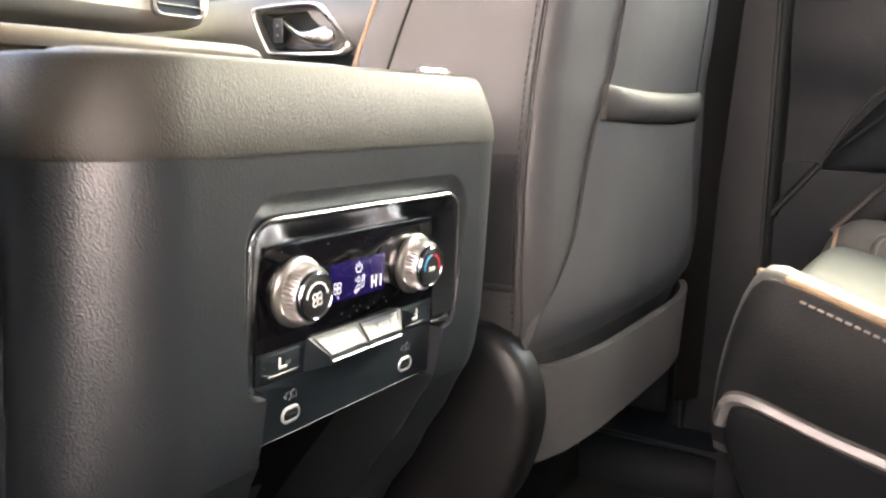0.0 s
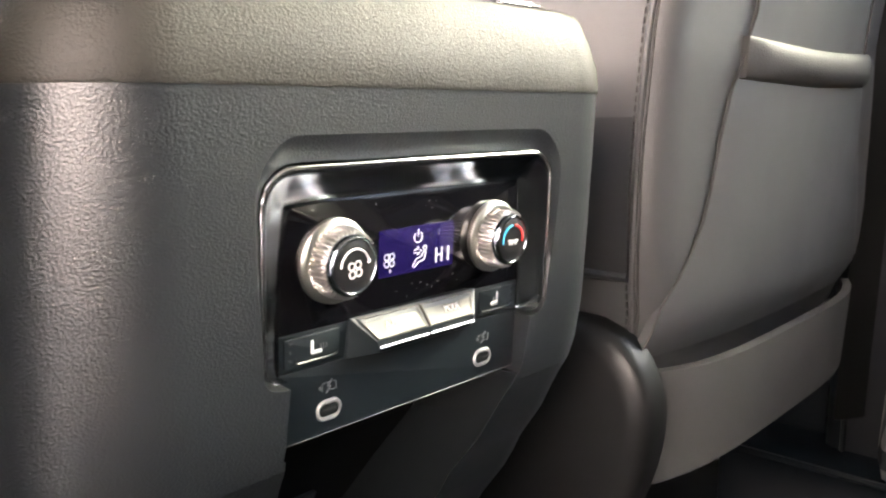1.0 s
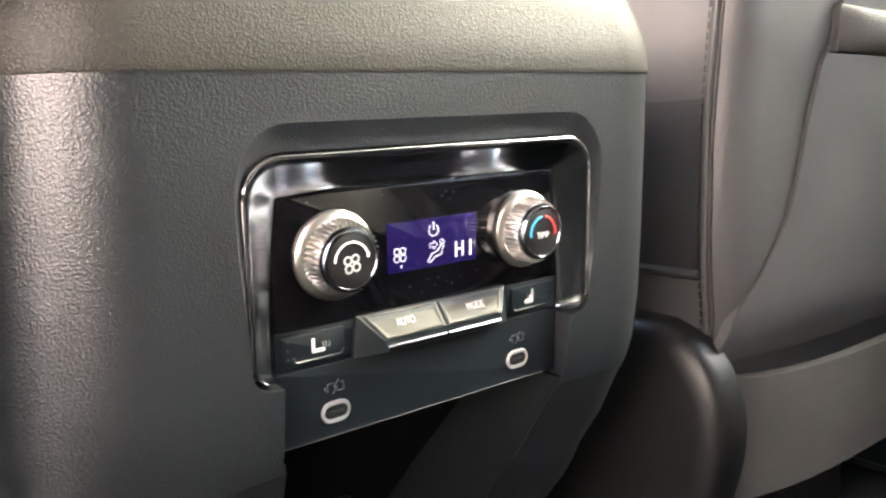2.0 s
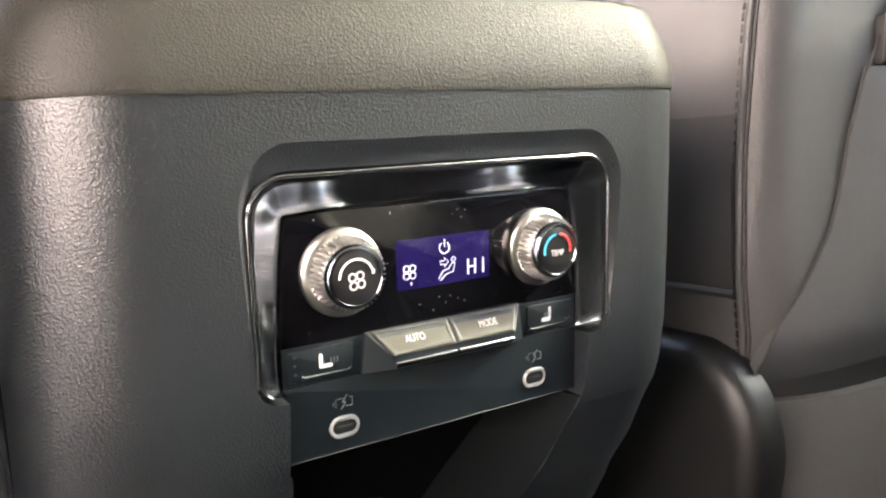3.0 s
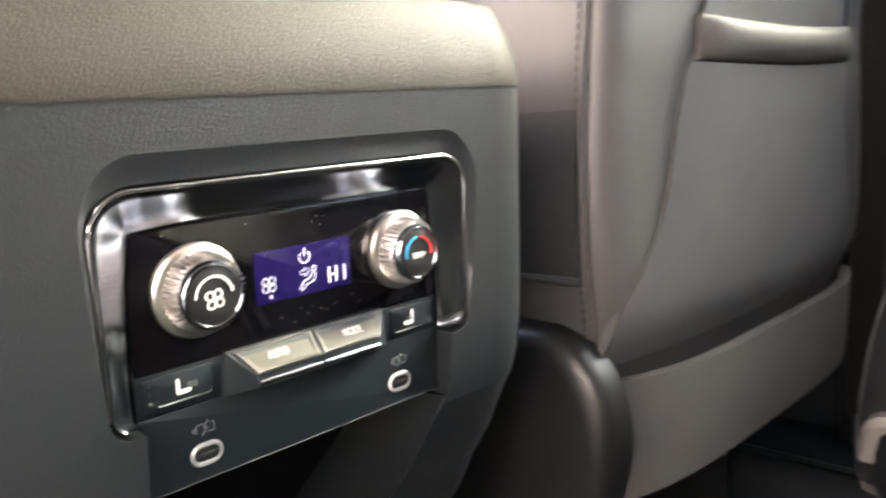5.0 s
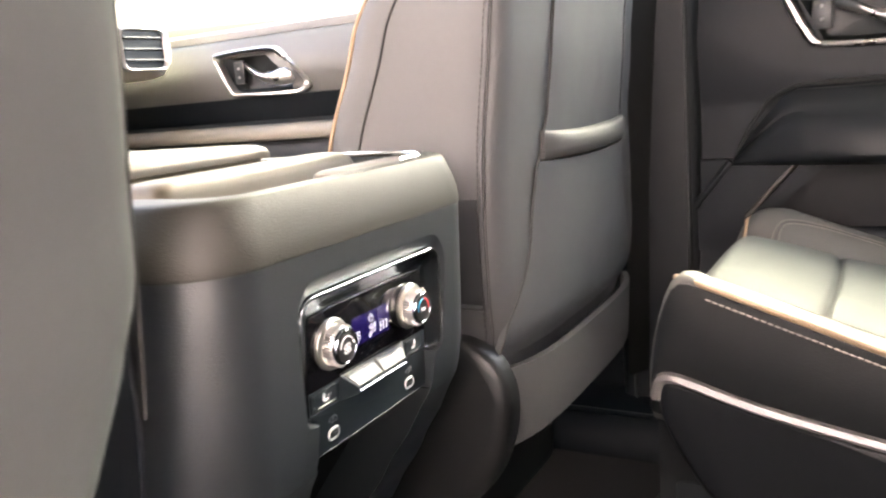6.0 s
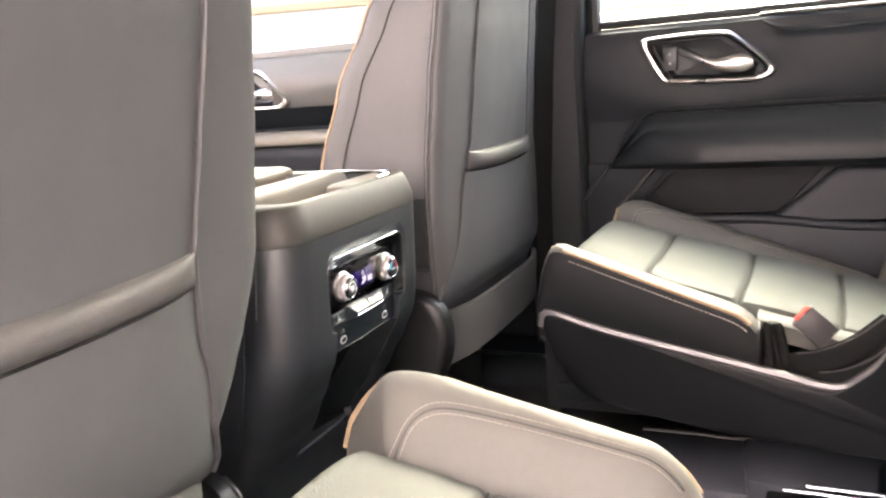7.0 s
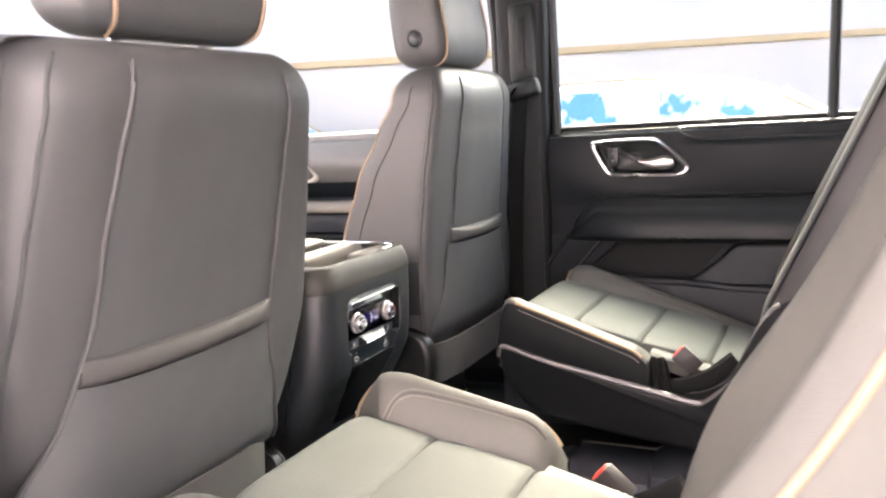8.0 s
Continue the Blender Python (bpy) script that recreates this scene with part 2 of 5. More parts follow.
def spline(points, steps=8):
    """A smooth line (Catmull-Rom) through points."""
    p = [Vector(q) for q in points]
    p = [2 * p[0] - p[1]] + p + [2 * p[-1] - p[-2]]
    out = []
    for a, b, c, d in zip(p, p[1:], p[2:], p[3:]):
        for k in range(steps):
            t = k / steps
            out.append(0.5 * ((2 * b) + (c - a) * t + (2 * a - 5 * b + 4 * c - d) * t * t + (3 * b - a - 3 * c + d) * t ** 3))
    out.append(p[-2])
    return out


def lerp_table(table, z):
    """Values of a table of (key, values...) rows at z, smoothly between the rows."""
    if z <= table[0][0]:
        return table[0][1:]
    for a, b in zip(table, table[1:]):
        if z <= b[0]:
            t = (z - a[0]) / (b[0] - a[0])
            t = t * t * (3 - 2 * t) * 0.4 + t * 0.6
            return tuple(u + (v - u) * t for u, v in zip(a[1:], b[1:]))
    return table[-1][1:]


def sheet(f, us, vs, thick=0.0, out=(0, -1, 0)):
    """A patch f(u, v); with a thickness it is closed at the back."""
    front = [[Vector(f(u, v)) for u in us] for v in vs]
    bm = bmesh.new()
    a = [[bm.verts.new(p) for p in row] for row in front]
    for i in range(len(vs) - 1):
        for j in range(len(us) - 1):
            bm.faces.new((a[i][j], a[i][j + 1], a[i + 1][j + 1], a[i + 1][j]))
    if thick:
        o = Vector(out).normalized() * -thick
        b = [[bm.verts.new(p + o) for p in row] for row in front]
        nv, nu = len(vs), len(us)
        for i in range(nv - 1):
            for j in range(nu - 1):
                bm.faces.new((b[i][j], b[i + 1][j], b[i + 1][j + 1], b[i][j + 1]))
        edge = [(0, j) for j in range(nu)] + [(i, nu - 1) for i in range(1, nv)] + [(nv - 1, j) for j in range(nu - 2, -1, -1)] + [(i, 0) for i in range(nv - 2, 0, -1)]
        for (p, q), (r, s) in zip(edge, edge[1:] + edge[:1]):
            bm.faces.new((a[p][q], a[r][s], b[r][s], b[p][q]))
    return bm


def span(a, b, n):
    return [a + (b - a) * i / (n - 1) for i in range(n)]


def stitches(points, gap=0.0055, length=0.0038, r=0.00055):
    """A row of single stitches along a line."""
    pts = [Vector(p) for p in points]
    marks = [0.0]
    for a, b in zip(pts, pts[1:]):
        marks.append(marks[-1] + (b - a).length)

    def at(d):
        for a, b, m0, m1 in zip(pts, pts[1:], marks, marks[1:]):
            if d <= m1 and m1 > m0:
                return a + (b - a) * ((d - m0) / (m1 - m0))
        return pts[-1]

    count = max(1, int((marks[-1] - length) / gap) + 1)
    return merge(*[tube([at(k * gap), at(k * gap + length)], r, 4) for k in range(count)])


def cut(ob, cutter_bm, limit=35):
    """Cut a shape out of a mesh object for good."""
    me = bpy.data.meshes.new("cutter")
    bmesh.ops.recalc_face_normals(cutter_bm, faces=cutter_bm.faces)
    if ob.parent is not None:
        bmesh.ops.translate(cutter_bm, verts=cutter_bm.verts, vec=-base_of(ob.parent))
    cutter_bm.to_mesh(me)
    cutter_bm.free()
    tool = new("cutter", me)
    tool.parent = ob.parent
    mod = ob.modifiers.new("cut", "BOOLEAN")
    mod.object, mod.operation, mod.solver = tool, "DIFFERENCE", "EXACT"
    bpy.context.view_layer.update()
    dg = bpy.context.evaluated_depsgraph_get()
    done = bpy.data.meshes.new_from_object(ob.evaluated_get(dg))
    ob.modifiers.clear()
    old = ob.data
    mats = [m for m in old.materials]
    ob.data = done
    if not done.materials:
        for m in mats:
            done.materials.append(m)
    bpy.data.meshes.remove(old)
    bpy.data.objects.remove(tool)
    bm = bmesh.new()
    bm.from_mesh(done)
    for f in bm.faces:
        f.smooth = True
        f.material_index = 0
    for e in bm.edges:
        e.smooth = not (len(e.link_faces) == 2 and e.calc_face_angle(0) > radians(limit))
    bm.to_mesh(done)
    bm.free()


def words(text, size, m, depth=0.0003, squeeze=1.0):
    """Letters as a mesh, centred, lying in the plane of m."""
    cu = bpy.data.curves.new("words", "FONT")
    cu.body, cu.size, cu.extrude, cu.align_x, cu.align_y = text, size, depth, "CENTER", "CENTER"
    ob = new("words", cu)
    bpy.context.view_layer.update()
    me = bpy.data.meshes.new_from_object(ob.evaluated_get(bpy.context.evaluated_depsgraph_get()))
    bpy.data.objects.remove(ob)
    bm = bmesh.new()
    bm.from_mesh(me)
    bpy.data.meshes.remove(me)
    bmesh.ops.scale(bm, vec=(squeeze, 1, 1), verts=bm.verts)
    return moved(bm, m)


# ---- the cabin's plan (x to the right side, y ahead, z up from the floor) ----
SIDE = 0.72          # inner face of the door trim
SILL = 0.668         # window sill
ROOF = 1.16
GROUND_Z = -0.72


# ---- setting: floor, roof, pillars ----
setting("floor", box(-0.76, 0.76, -2.2, 1.25, -0.03, 0.0), CARPET, "black carpeted cabin floor of the car", "floor")
setting("ceiling", loft([[(x, y, ROOF + k + 0.06 * (1 - (x / 0.8) ** 2)) for x, y in rounded(-0.7, 0.7, -2.2, 0.75, 0.1)] for k in (0, 0.04)]), HEADLINER, "pale cloth headliner under the car roof", "ceiling")
setting("ground", box(-40, 40, -40, 40, GROUND_Z - 0.1, GROUND_Z), GROUND, "pale concrete ground outside the car", "ground")


def pillar(name, x, y0, y1, z0, z1, lean, label):
    s = 1 if x > 0 else -1
    rings = []
    for z in span(z0, z1, 7):
        k = max(0, z - SILL)
        inn = abs(x) - 0.22 * k * k * 1.2
        rings.append([(s * p, q, z) for p, q in rounded(inn, abs(x) + 0.07, y0 - lean * k, y1 - lean * k, 0.018, 3)])
    return setting(name, loft(rings), PILLAR_TRIM, label, "pillar")


pillar("pillar_b_right", 0.70, -0.075, 0.045, 0.0, ROOF + 0.02, 0.05, "dark plastic centre pillar trim beside the front seat")
pillar("pillar_b_left", -0.70, -0.075, 0.045, 0.0, ROOF + 0.02, 0.05, "dark plastic centre pillar trim at the open door")
pillar("pillar_c_right", 0.72, -1.22, -1.08, 0.0, ROOF + 0.02, 0.1, "dark plastic rear pillar trim")
pillar("pillar_c_left", -0.72, -1.22, -1.08, 0.0, ROOF + 0.02, 0.1, "dark plastic rear pillar trim at the open door")
setting("wall_back", merge(box(-0.76, 0.76, -2.26, -2.2, -0.03, 0.7), box(-0.76, 0.76, -2.26, -2.2, 1.05, 1.2)), TRIM, "dark trim closing the rear of the cabin", "wall")
setting("wall_front", box(-0.76, 0.76, 1.2, 1.26, -0.03, 0.62), TRIM, "dark trim closing the front of the cabin", "wall")
setting("wall_rear_right", merge(box(0.72, 0.8, -2.2, -1.2, -0.03, 0.7), box(0.68, 0.76, -2.2, -1.2, 1.02, 1.2)), TRIM, "dark side trim behind the rear door", "wall")
setting("wall_rear_left", merge(box(-0.8, -0.72, -2.2, -1.2, -0.03, 0.7), box(-0.76, -0.68, -2.2, -1.2, 1.02, 1.2)), TRIM, "dark side trim behind the open door", "wall")
for nm, s in (("rail_right", 1), ("rail_left", -1)):
    setting(nm, tube([(s * 0.69, 0.75, 1.13), (s * 0.69, 0.2, 1.15), (s * 0.69, -1.2, 1.15), (s * 0.69, -2.2, 1.14)], 0.045, 10), HEADLINER, "cloth-covered roof rail over the doors", "rail")
    setting("pillar_a" + nm[4:], tube([(s * 0.72, 1.2, 0.66), (s * 0.7, 0.98, 0.92), (s * 0.66, 0.72, 1.15)], 0.04, 10), HEADLINER, "cloth-covered windscreen pillar", "pillar")


# ---- centre console ----
PV = Vector((0, -0.065, 0.9979))
PN = Vector((0, -0.9979, -0.065))


def pp(u, v, d=0.0):
    """A place on the climate panel: millimetres across, up from the sockets, and out of the panel."""
    return Vector((u / 1000, 0, 0.34)) + PV * (v / 1000) + PN * (d / 1000)


def plane_at(u, v, d=0.0, turn=0.0):
    """The pose of something drawn flat on the panel."""
    m = Matrix((Vector((1, 0, 0)), PV, PN)).transposed().to_4x4()
    m.translation = pp(u, v, d)
    return m @ Matrix.Rotation(radians(turn), 4, "Z")


LIP = 0.4625
clampv = lambda x, a, b: max(a, min(b, x))
console = thing("centre_console", (0, 0.3, 0), "dark grained plastic centre console between the front seats", "console")
CON = [  # z, half width, rear face y, corner radius
    (0.0, 0.106, 0.115, 0.03), (0.10, 0.112, 0.105, 0.03), (0.185, 0.124, 0.080, 0.032), (0.215, 0.132, 0.062, 0.034),
    (0.26, 0.138, 0.034, 0.038), (0.30, 0.141, 0.010, 0.042), (0.33, 0.142, -0.006, 0.044), (0.36, 0.142, -0.0113, 0.045),
    (0.40, 0.142, -0.0140, 0.045), (0.44, 0.1415, -0.0167, 0.045), (LIP, 0.141, -0.0182, 0.045)]


def console_ring(z, grow=0.0, front=0.62):
    w, y, r = lerp_table(CON, z)
    return [(p, q, z) for p, q in rounded(-w - grow - 0.012, w + grow + 0.004, y - grow, front, (r, r, 0.02, 0.02), 18)]


body = part("body", loft([console_ring(z) for z in span(0, LIP, 44)]), PLASTIC, console, "dark pebble-grained plastic body")

# the hollow round the climate panel, flared towards the surface
def hollow_line(g, top):
    """Outline of the hollow: narrow beside the sockets, wide round the bezel, wider still on the right."""
    sides = []
    for wide in (1.1, 2.1):
        k = g * wide
        half = [(-70.4, -13), (-70.4, 0), (-70.4, 17.2), (-73, 17.2)]
        half += [(-74.6 + 7.2 * math.cos(radians(a)), 25.0 + 7.4 * math.sin(radians(a))) for a in span(265, 182, 7)]
        half += [(-81.8 - k * .12, 34), (-81.8 - k * .35, 44), (-81.8 - k * .62, 55), (-81.8 - k * .85, 64), (-81.8 - k, 72)]
        half += [(-66 + (15.9 + k) * math.cos(radians(a)), 82 + (16.0 + g + top) * math.sin(radians(a))) for a in span(178, 90, 10)]
        half += [(-40, 98.0 + g + top)]
        sides.append(half)
    return sides[0] + [(-u, v) for u, v in reversed(sides[1])]


hollow = []
for d in (60, 16, 14, 13, 12, 11, 10.5, 10, 9.5, 9, 8.5, 8, 7.5, 7, 6.5, -9):
    e = clampv((d - 6.5) / 9.5, 0, 1)
    g, top = -0.6 + 13.6 * e ** 1.5, 0.2 + 13.0 * e ** 0.75
    hollow.append([pp(u, v, d) for u, v in hollow_line(g, top)])
cut(body, loft(hollow), 12)
# the open scoop below the panel
SCOOP = ((-60, 1.0, 0), (0, 1.0, 0), (12, 0.97, 9), (24, 0.94, 19), (36, 0.90, 29))
SLOT_LINE = ((-70, 0.331, 0), (-35, 0.331, 0), (0, 0.331, 0), (35, 0.331, 0), (70.4, 0.331, 0.2), (66, 0.306, 0.6), (60, 0.280, 0.9), (52, 0.248, 1.1), (40, 0.212, 1.2),
             (0, 0.2175, 0.3), (-46, 0.2245, 0), (-55, 0.252, 0), (-62, 0.285, 0), (-67, 0.31, 0))


def rear_at(u, z, depth=0.0):
    """A place on the console's rear face: millimetres across and inwards, metres up."""
    return Vector((u / 1000, lerp_table(CON, z)[1] + depth / 1000, z))


def scoop_ring(depth, k, lean, grow=0.0):
    """Outline of the slot: its right wall slants inwards with the depth."""
    return [rear_at(u * k - lean * w + (grow if u > 0 else -grow), z, depth) for u, z, w in SLOT_LINE]


cut(body, loft([scoop_ring(d, k, lean) for d, k, lean in SCOOP]), 12)
# faces inside the slot take a darker copy of the plastic as shade
body.data.materials.append(SHADED_SLOT_WALL)
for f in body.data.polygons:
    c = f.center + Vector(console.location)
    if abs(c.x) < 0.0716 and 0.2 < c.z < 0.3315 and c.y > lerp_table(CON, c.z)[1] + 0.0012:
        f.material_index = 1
part("slot_back", loft([scoop_ring(d, 0.90, 29, -1.0) for d in (34.8, 35.6)]), SHADED_SLOT, console, "back of the open slot, its shade in the colour")
part("flap", loft([[rear_at(u, z, d) for u, z in rounded(-44, -8, 0.232, 0.272, 0.003, 3)] for d in (31.5, 34.6)]), TRIM_MID, console, "smooth flap in the open slot")
part("ledge", tube(spline([rear_at(-60, 0.2025, 1), rear_at(-20, 0.2035, 0), rear_at(22, 0.205, 0), rear_at(37, 0.209, 1)]), 0.0036, 8), TRIM_MID, console, "rounded ledge under the slot")
part("catch", moved(box(-0.004, 0.004, -0.003, 0.003, -0.0045, 0.0045, 0.0012), Matrix.Translation(rear_at(39, 0.2135, -1))), SATIN_CHROME, console, "small bright catch")

# cap with its rounded rim and the tray sunk into it
cap_rings = [console_ring(LIP, 0.0004)]
for dz, g in ((0.0004, 0.0005), (0.002, 0.0007), (0.012, 0.0), (0.024, -0.0028), (0.0345, -0.0062), (0.0372, -0.0078), (0.0384, -0.0105), (0.0388, -0.015)):
    cap_rings.append([(p, q, LIP + dz) for p, q, _ in console_ring(LIP, g)])
cap = part("cap", loft(cap_rings), CAP_PLASTIC, console, "grained plastic cap with a rounded rim")
cut(cap, loft([[(p, q, z) for p, q in rounded(-0.118 + g, 0.108 - g, -0.004 + g, 0.5, 0.02, 5)] for z, g in ((0.56, -0.004), (0.503, -0.002), (0.498, 0.002), (0.474, 0.004))]))
part("tray", box(-0.116, 0.106, 0.0, 0.5, 0.466, 0.4755), BLACK, console, "black tray floor")
step = []
for z in (0.474, 0.494, 0.4985, 0.5005):
    g = {0.4985: 0.001, 0.5005: 0.004}.get(z, 0)
    step.append([(p, q, z) for p, q in rounded(0.0 + g, 0.106, -0.006, 0.036 - g, 0.012, 5)])
part("step", loft(step), LID, console, "raised grained block at the rim")
lid_rings = []
for z, g in ((0.480, 0.004), (0.484, 0.0), (0.4985, 0.0), (0.5035, 0.002), (0.5065, 0.006), (0.5075, 0.012)):
    lid_rings.append([(p, q, z) for p, q in rounded(-0.105 + g, 0.092 - g, 0.056 + g, 0.101 - g, 0.010, 5)])
part("lid", loft(lid_rings), LID, console, "padded lid of the cup tray")
arm_rings = []
for z, g in ((0.478, 0.006), (0.5075, 0.005), (0.5085, 0.0), (0.512, 0.0), (0.5155, 0.002), (0.518, 0.007), (0.519, 0.016)):
    arm_rings.append([(p, q, z) for p, q in rounded(-0.125 + g, 0.058 - g, 0.105 + g, 0.52 - g, 0.018, 5)])
part("armrest", loft(arm_rings), LID, console, "leather-covered armrest lid")
part("trim_strip", tube(spline([(0.102, 0.11, 0.5025), (0.104, 0.04, 0.5025), (0.101, 0.010, 0.5025), (0.085, -0.0025, 0.502), (0.055, -0.004, 0.5015)]), 0.0022, 8), CHROME, console, "bright chrome trim strip")
part("shadow_gap", tube([Vector(p) + Vector((0, 0, 0)) for p in console_ring(LIP, -0.0003)], 0.0003, 6, closed=True), BLACK, console)
# the loose front edge of the side trim and the foot of the console
for s in (-1.09, 1):
    part("side_seam", tube(spline([(s * 0.1418, 0.045, 0.455), (s * 0.1425, 0.040, 0.41), (s * 0.142, 0.048, 0.34), (s * 0.138, 0.07, 0.26)]), 0.0017, 6), TRIM_MID if s < 0 else SATIN, console)

# ---- climate panel ----
panel = thing("climate_panel", pp(0, -9.5), "rear climate panel with two knurled knobs and a lit display", "control panel")


def slab(u0, u1, v0, v1, d0, d1, r=1.0, edge=0.35, seg=4):
    rings = []
    for d, g in ((d0, 0), (d1 - edge, 0), (d1 - edge * .3, edge * .35), (d1, edge)):
        rings.append([pp(u, v, d) for u, v in rounded(u0 + g, u1 - g, v0 + g, v1 - g, r if isinstance(r, tuple) else max(0.05, r - g), seg)])
    return loft(rings)


def cord(points, r, d, closed=False, sides=6):
    return tube([pp(u, v, d) for u, v in points], r / 1000, sides, closed)


def arc(u, v, r, a0, a1, n=14):
    return [(u + r * math.cos(radians(a)), v + r * math.sin(radians(a))) for a in span(a0, a1, n)]


def taper(bm):
    """Draw the sides in a little towards the top."""
    for w in bm.verts:
        h = clampv((w.co.z - 0.374) / 0.048, 0, 1)
        w.co.x *= 1 - 0.045 * h
    return bm


backing = part("backing", slab(-88, 88, -11, 104, -8, -3, 18), BLACK, panel, "black well behind the panel")
screen = part("screen", taper(slab(-69.6, 69.6, 34.3, 82, -3, 1.4, (0.3, 0.3, 4.6, 4.6))), GLOSS, panel, "gloss black glass screen")
face = part("display", slab(-21.8, 21.8, 48.6, 68, 1.2, 1.55, 0.4, 0.05), DISPLAY, screen, "violet-blue lit display")
D = 1.7
part("symbol", merge(cord(arc(0, 63.2, 2.3, 125, 415, 22), .21, D), cord([(0, 63.4), (0, 66.6)], .21, D)), GLOW, screen, "white lit power symbol")
part("symbol", merge(*[cord(arc(-16.2 + a, 55.4 + b, 1.3, 0, 360, 13)[:-1], .21, D, True) for a, b in ((1.4, 1.4), (-1.4, 1.4), (1.4, -1.4), (-1.4, -1.4))], cord([(-15.6, 51.4), (-15.6, 50.2)], .3, D)), GLOW, screen, "white lit fan symbol")
shrunk = lambda pts: [(1.2 + (u - 1.2) * 0.86, 54.2 + (v - 54.2) * 0.86) for u, v in pts]
part("symbol", merge(cord(shrunk(arc(4.6, 58.8, 1.1, 0, 360, 13)[:-1]), .2, D, True), cord(shrunk([(5.4, 56.9), (4.3, 53.0), (0.4, 52.2), (-2.2, 49.8), (-3.6, 50.4), (-1.2, 53.9), (1.8, 54.6), (3.9, 57.2)]), .21, D, True),
                     cord(shrunk([(-2.6, 58.6), (-0.4, 58.6), (-0.4, 59.9), (2.0, 57.8), (-0.4, 55.8), (-0.4, 57.0), (-2.6, 57.0)]), .2, D, True)), GLOW, screen, "white lit seated airflow symbol")
part("lettering", merge(cord([(11.2, 51.0), (11.2, 57.2)], .34, D), cord([(14.6, 51.0), (14.6, 57.2)], .34, D), cord([(11.2, 54.1), (14.6, 54.1)], .34, D), cord([(18.6, 51.0), (18.6, 57.2)], .34, D)), GLOW, screen, "white lit letters HI")
for k, (u, v) in enumerate(((-24, 79), (-3, 44), (0, 41), (6, 42), (9, 40.5), (13, 42.5), (2, 43.5), (-55, 79.5), (4, 76), (6, 78), (-12, 42), (-6, 39), (22, 44), (25, 41), (-26, 60), (25, 61), (8, 74.5), (10, 77.5))):
    part("dust_speck", cord([(u, v), (u + 0.35, v + 0.15 * (-1) ** k)], .12, D - 0.1, sides=4), PRINT, screen)
row = part("button_strip", slab(-69.8, 69.8, 19.8, 34.0, -3, 1.0, 0.3), SATIN, panel, "satin black strip of seat heater buttons")
for s in (-1, 1):
    key = part("heater_button", slab(*sorted((s * 67.5, s * 41.5)), 21.2, 32.6, 0.9, 1.7, 0.8, 0.5), SATIN, row, "flat heater button")
    part("ridge", cord([(s * 62.5, 24.4), (s * 62.5, 23.0), (s * 61.5, 22.3), (s * 43.6, 22.3), (s * 42.6, 23.2), (s * 42.4, 24.4)], .55, 1.7), SATIN, row)
    u = s * 52
    part("symbol", merge(slab(u - 3.4, u - 2.1, 25.2, 30.4, 1.6, 1.9, .6, .1), slab(u - 3.4, u + 1.9, 24.7, 26.2, 1.6, 1.92, .6, .1)) if s < 0 else
         merge(slab(u + 1.3, u + 2.6, 25.2, 30.8, 1.6, 1.9, .6, .1), slab(u - 2.6, u + 2.4, 24.4, 26.2, 1.6, 1.92, .8, .1)), PRINT, row, "white seat heater symbol")
    part("symbol", merge(*[cord([(u + s * -1.0 + k * 1.3, 26.2), (u + s * -1.0 + k * 1.3 + .5, 27.2), (u + s * -1.0 + k * 1.3, 28.2)], .2, 1.8) for k in range(3)]), DIM_PRINT, row)
    for k in range(3):
        part("lamp_dot", cord(arc(s * 64.8, 24.2 + 3.2 * k, 0.45, 0, 360, 9)[:-1], .3, 1.7, True), SIDE_VINYL if s < 0 else BLACK, row, "unlit indicator lamp")
lower = part("lower_plate", slab(-69.8, 69.8, -9.8, 19.2, -4, 0.8, (0.3, 0.3, 0.3, 0.3)), SATIN, panel, "satin black plate with two sockets")
for s in (-1, 1):
    u = s * 46
    sock = part("charge_socket", merge(*[loft([[pp(p, q, d) for p, q in rounded(u - w, u + w, -h, h, h - .05, 6)] for d, w, h in ((0.6, 6.3, 4.4), (1.2, 6.2, 4.3), (1.7, 5.7, 3.8), (1.5, 5.0, 2.7), (0.9, 4.8, 2.5))])]), PORT, lower, "bright ringed charging socket")
    part("slot", loft([[pp(p, q, d) for p, q in rounded(u - 4.8, u + 4.8, -2.45, 2.45, 2.2, 5)] for d in (1.0, 1.25)]), BLACK, sock, "dark socket opening")
    part("tongue", slab(u - 3.3, u + 3.3, -.55, .6, 1.1, 1.7, .3, .05), SIDE_VINYL, sock)
    part("symbol", merge(cord([(u - 3.2, 8.0), (u - 3.2, 11.2), (u - .4, 11.2)], .15, .95), cord([(u + .8, 8.0), (u + 3.6, 8.0), (u + 3.6, 11.2), (u + 2.0, 11.2)], .15, .95),
                         cord([(u + 1.6, 12.4), (u - .6, 9.7), (u + 1.0, 9.7), (u - 1.2, 7.0)], .17, .95), cord([(u - 4.2, 9.0), (u - 4.2, 10.2)], .24, .95)), DIM_PRINT, lower, "embossed charging symbol")

part("plate_edge", cord([(-69.6, -9.6), (0, -9.6), (69.6, -9.6)], .16, 0.75), LIP_HIGHLIGHT_AND_STRIP, lower)

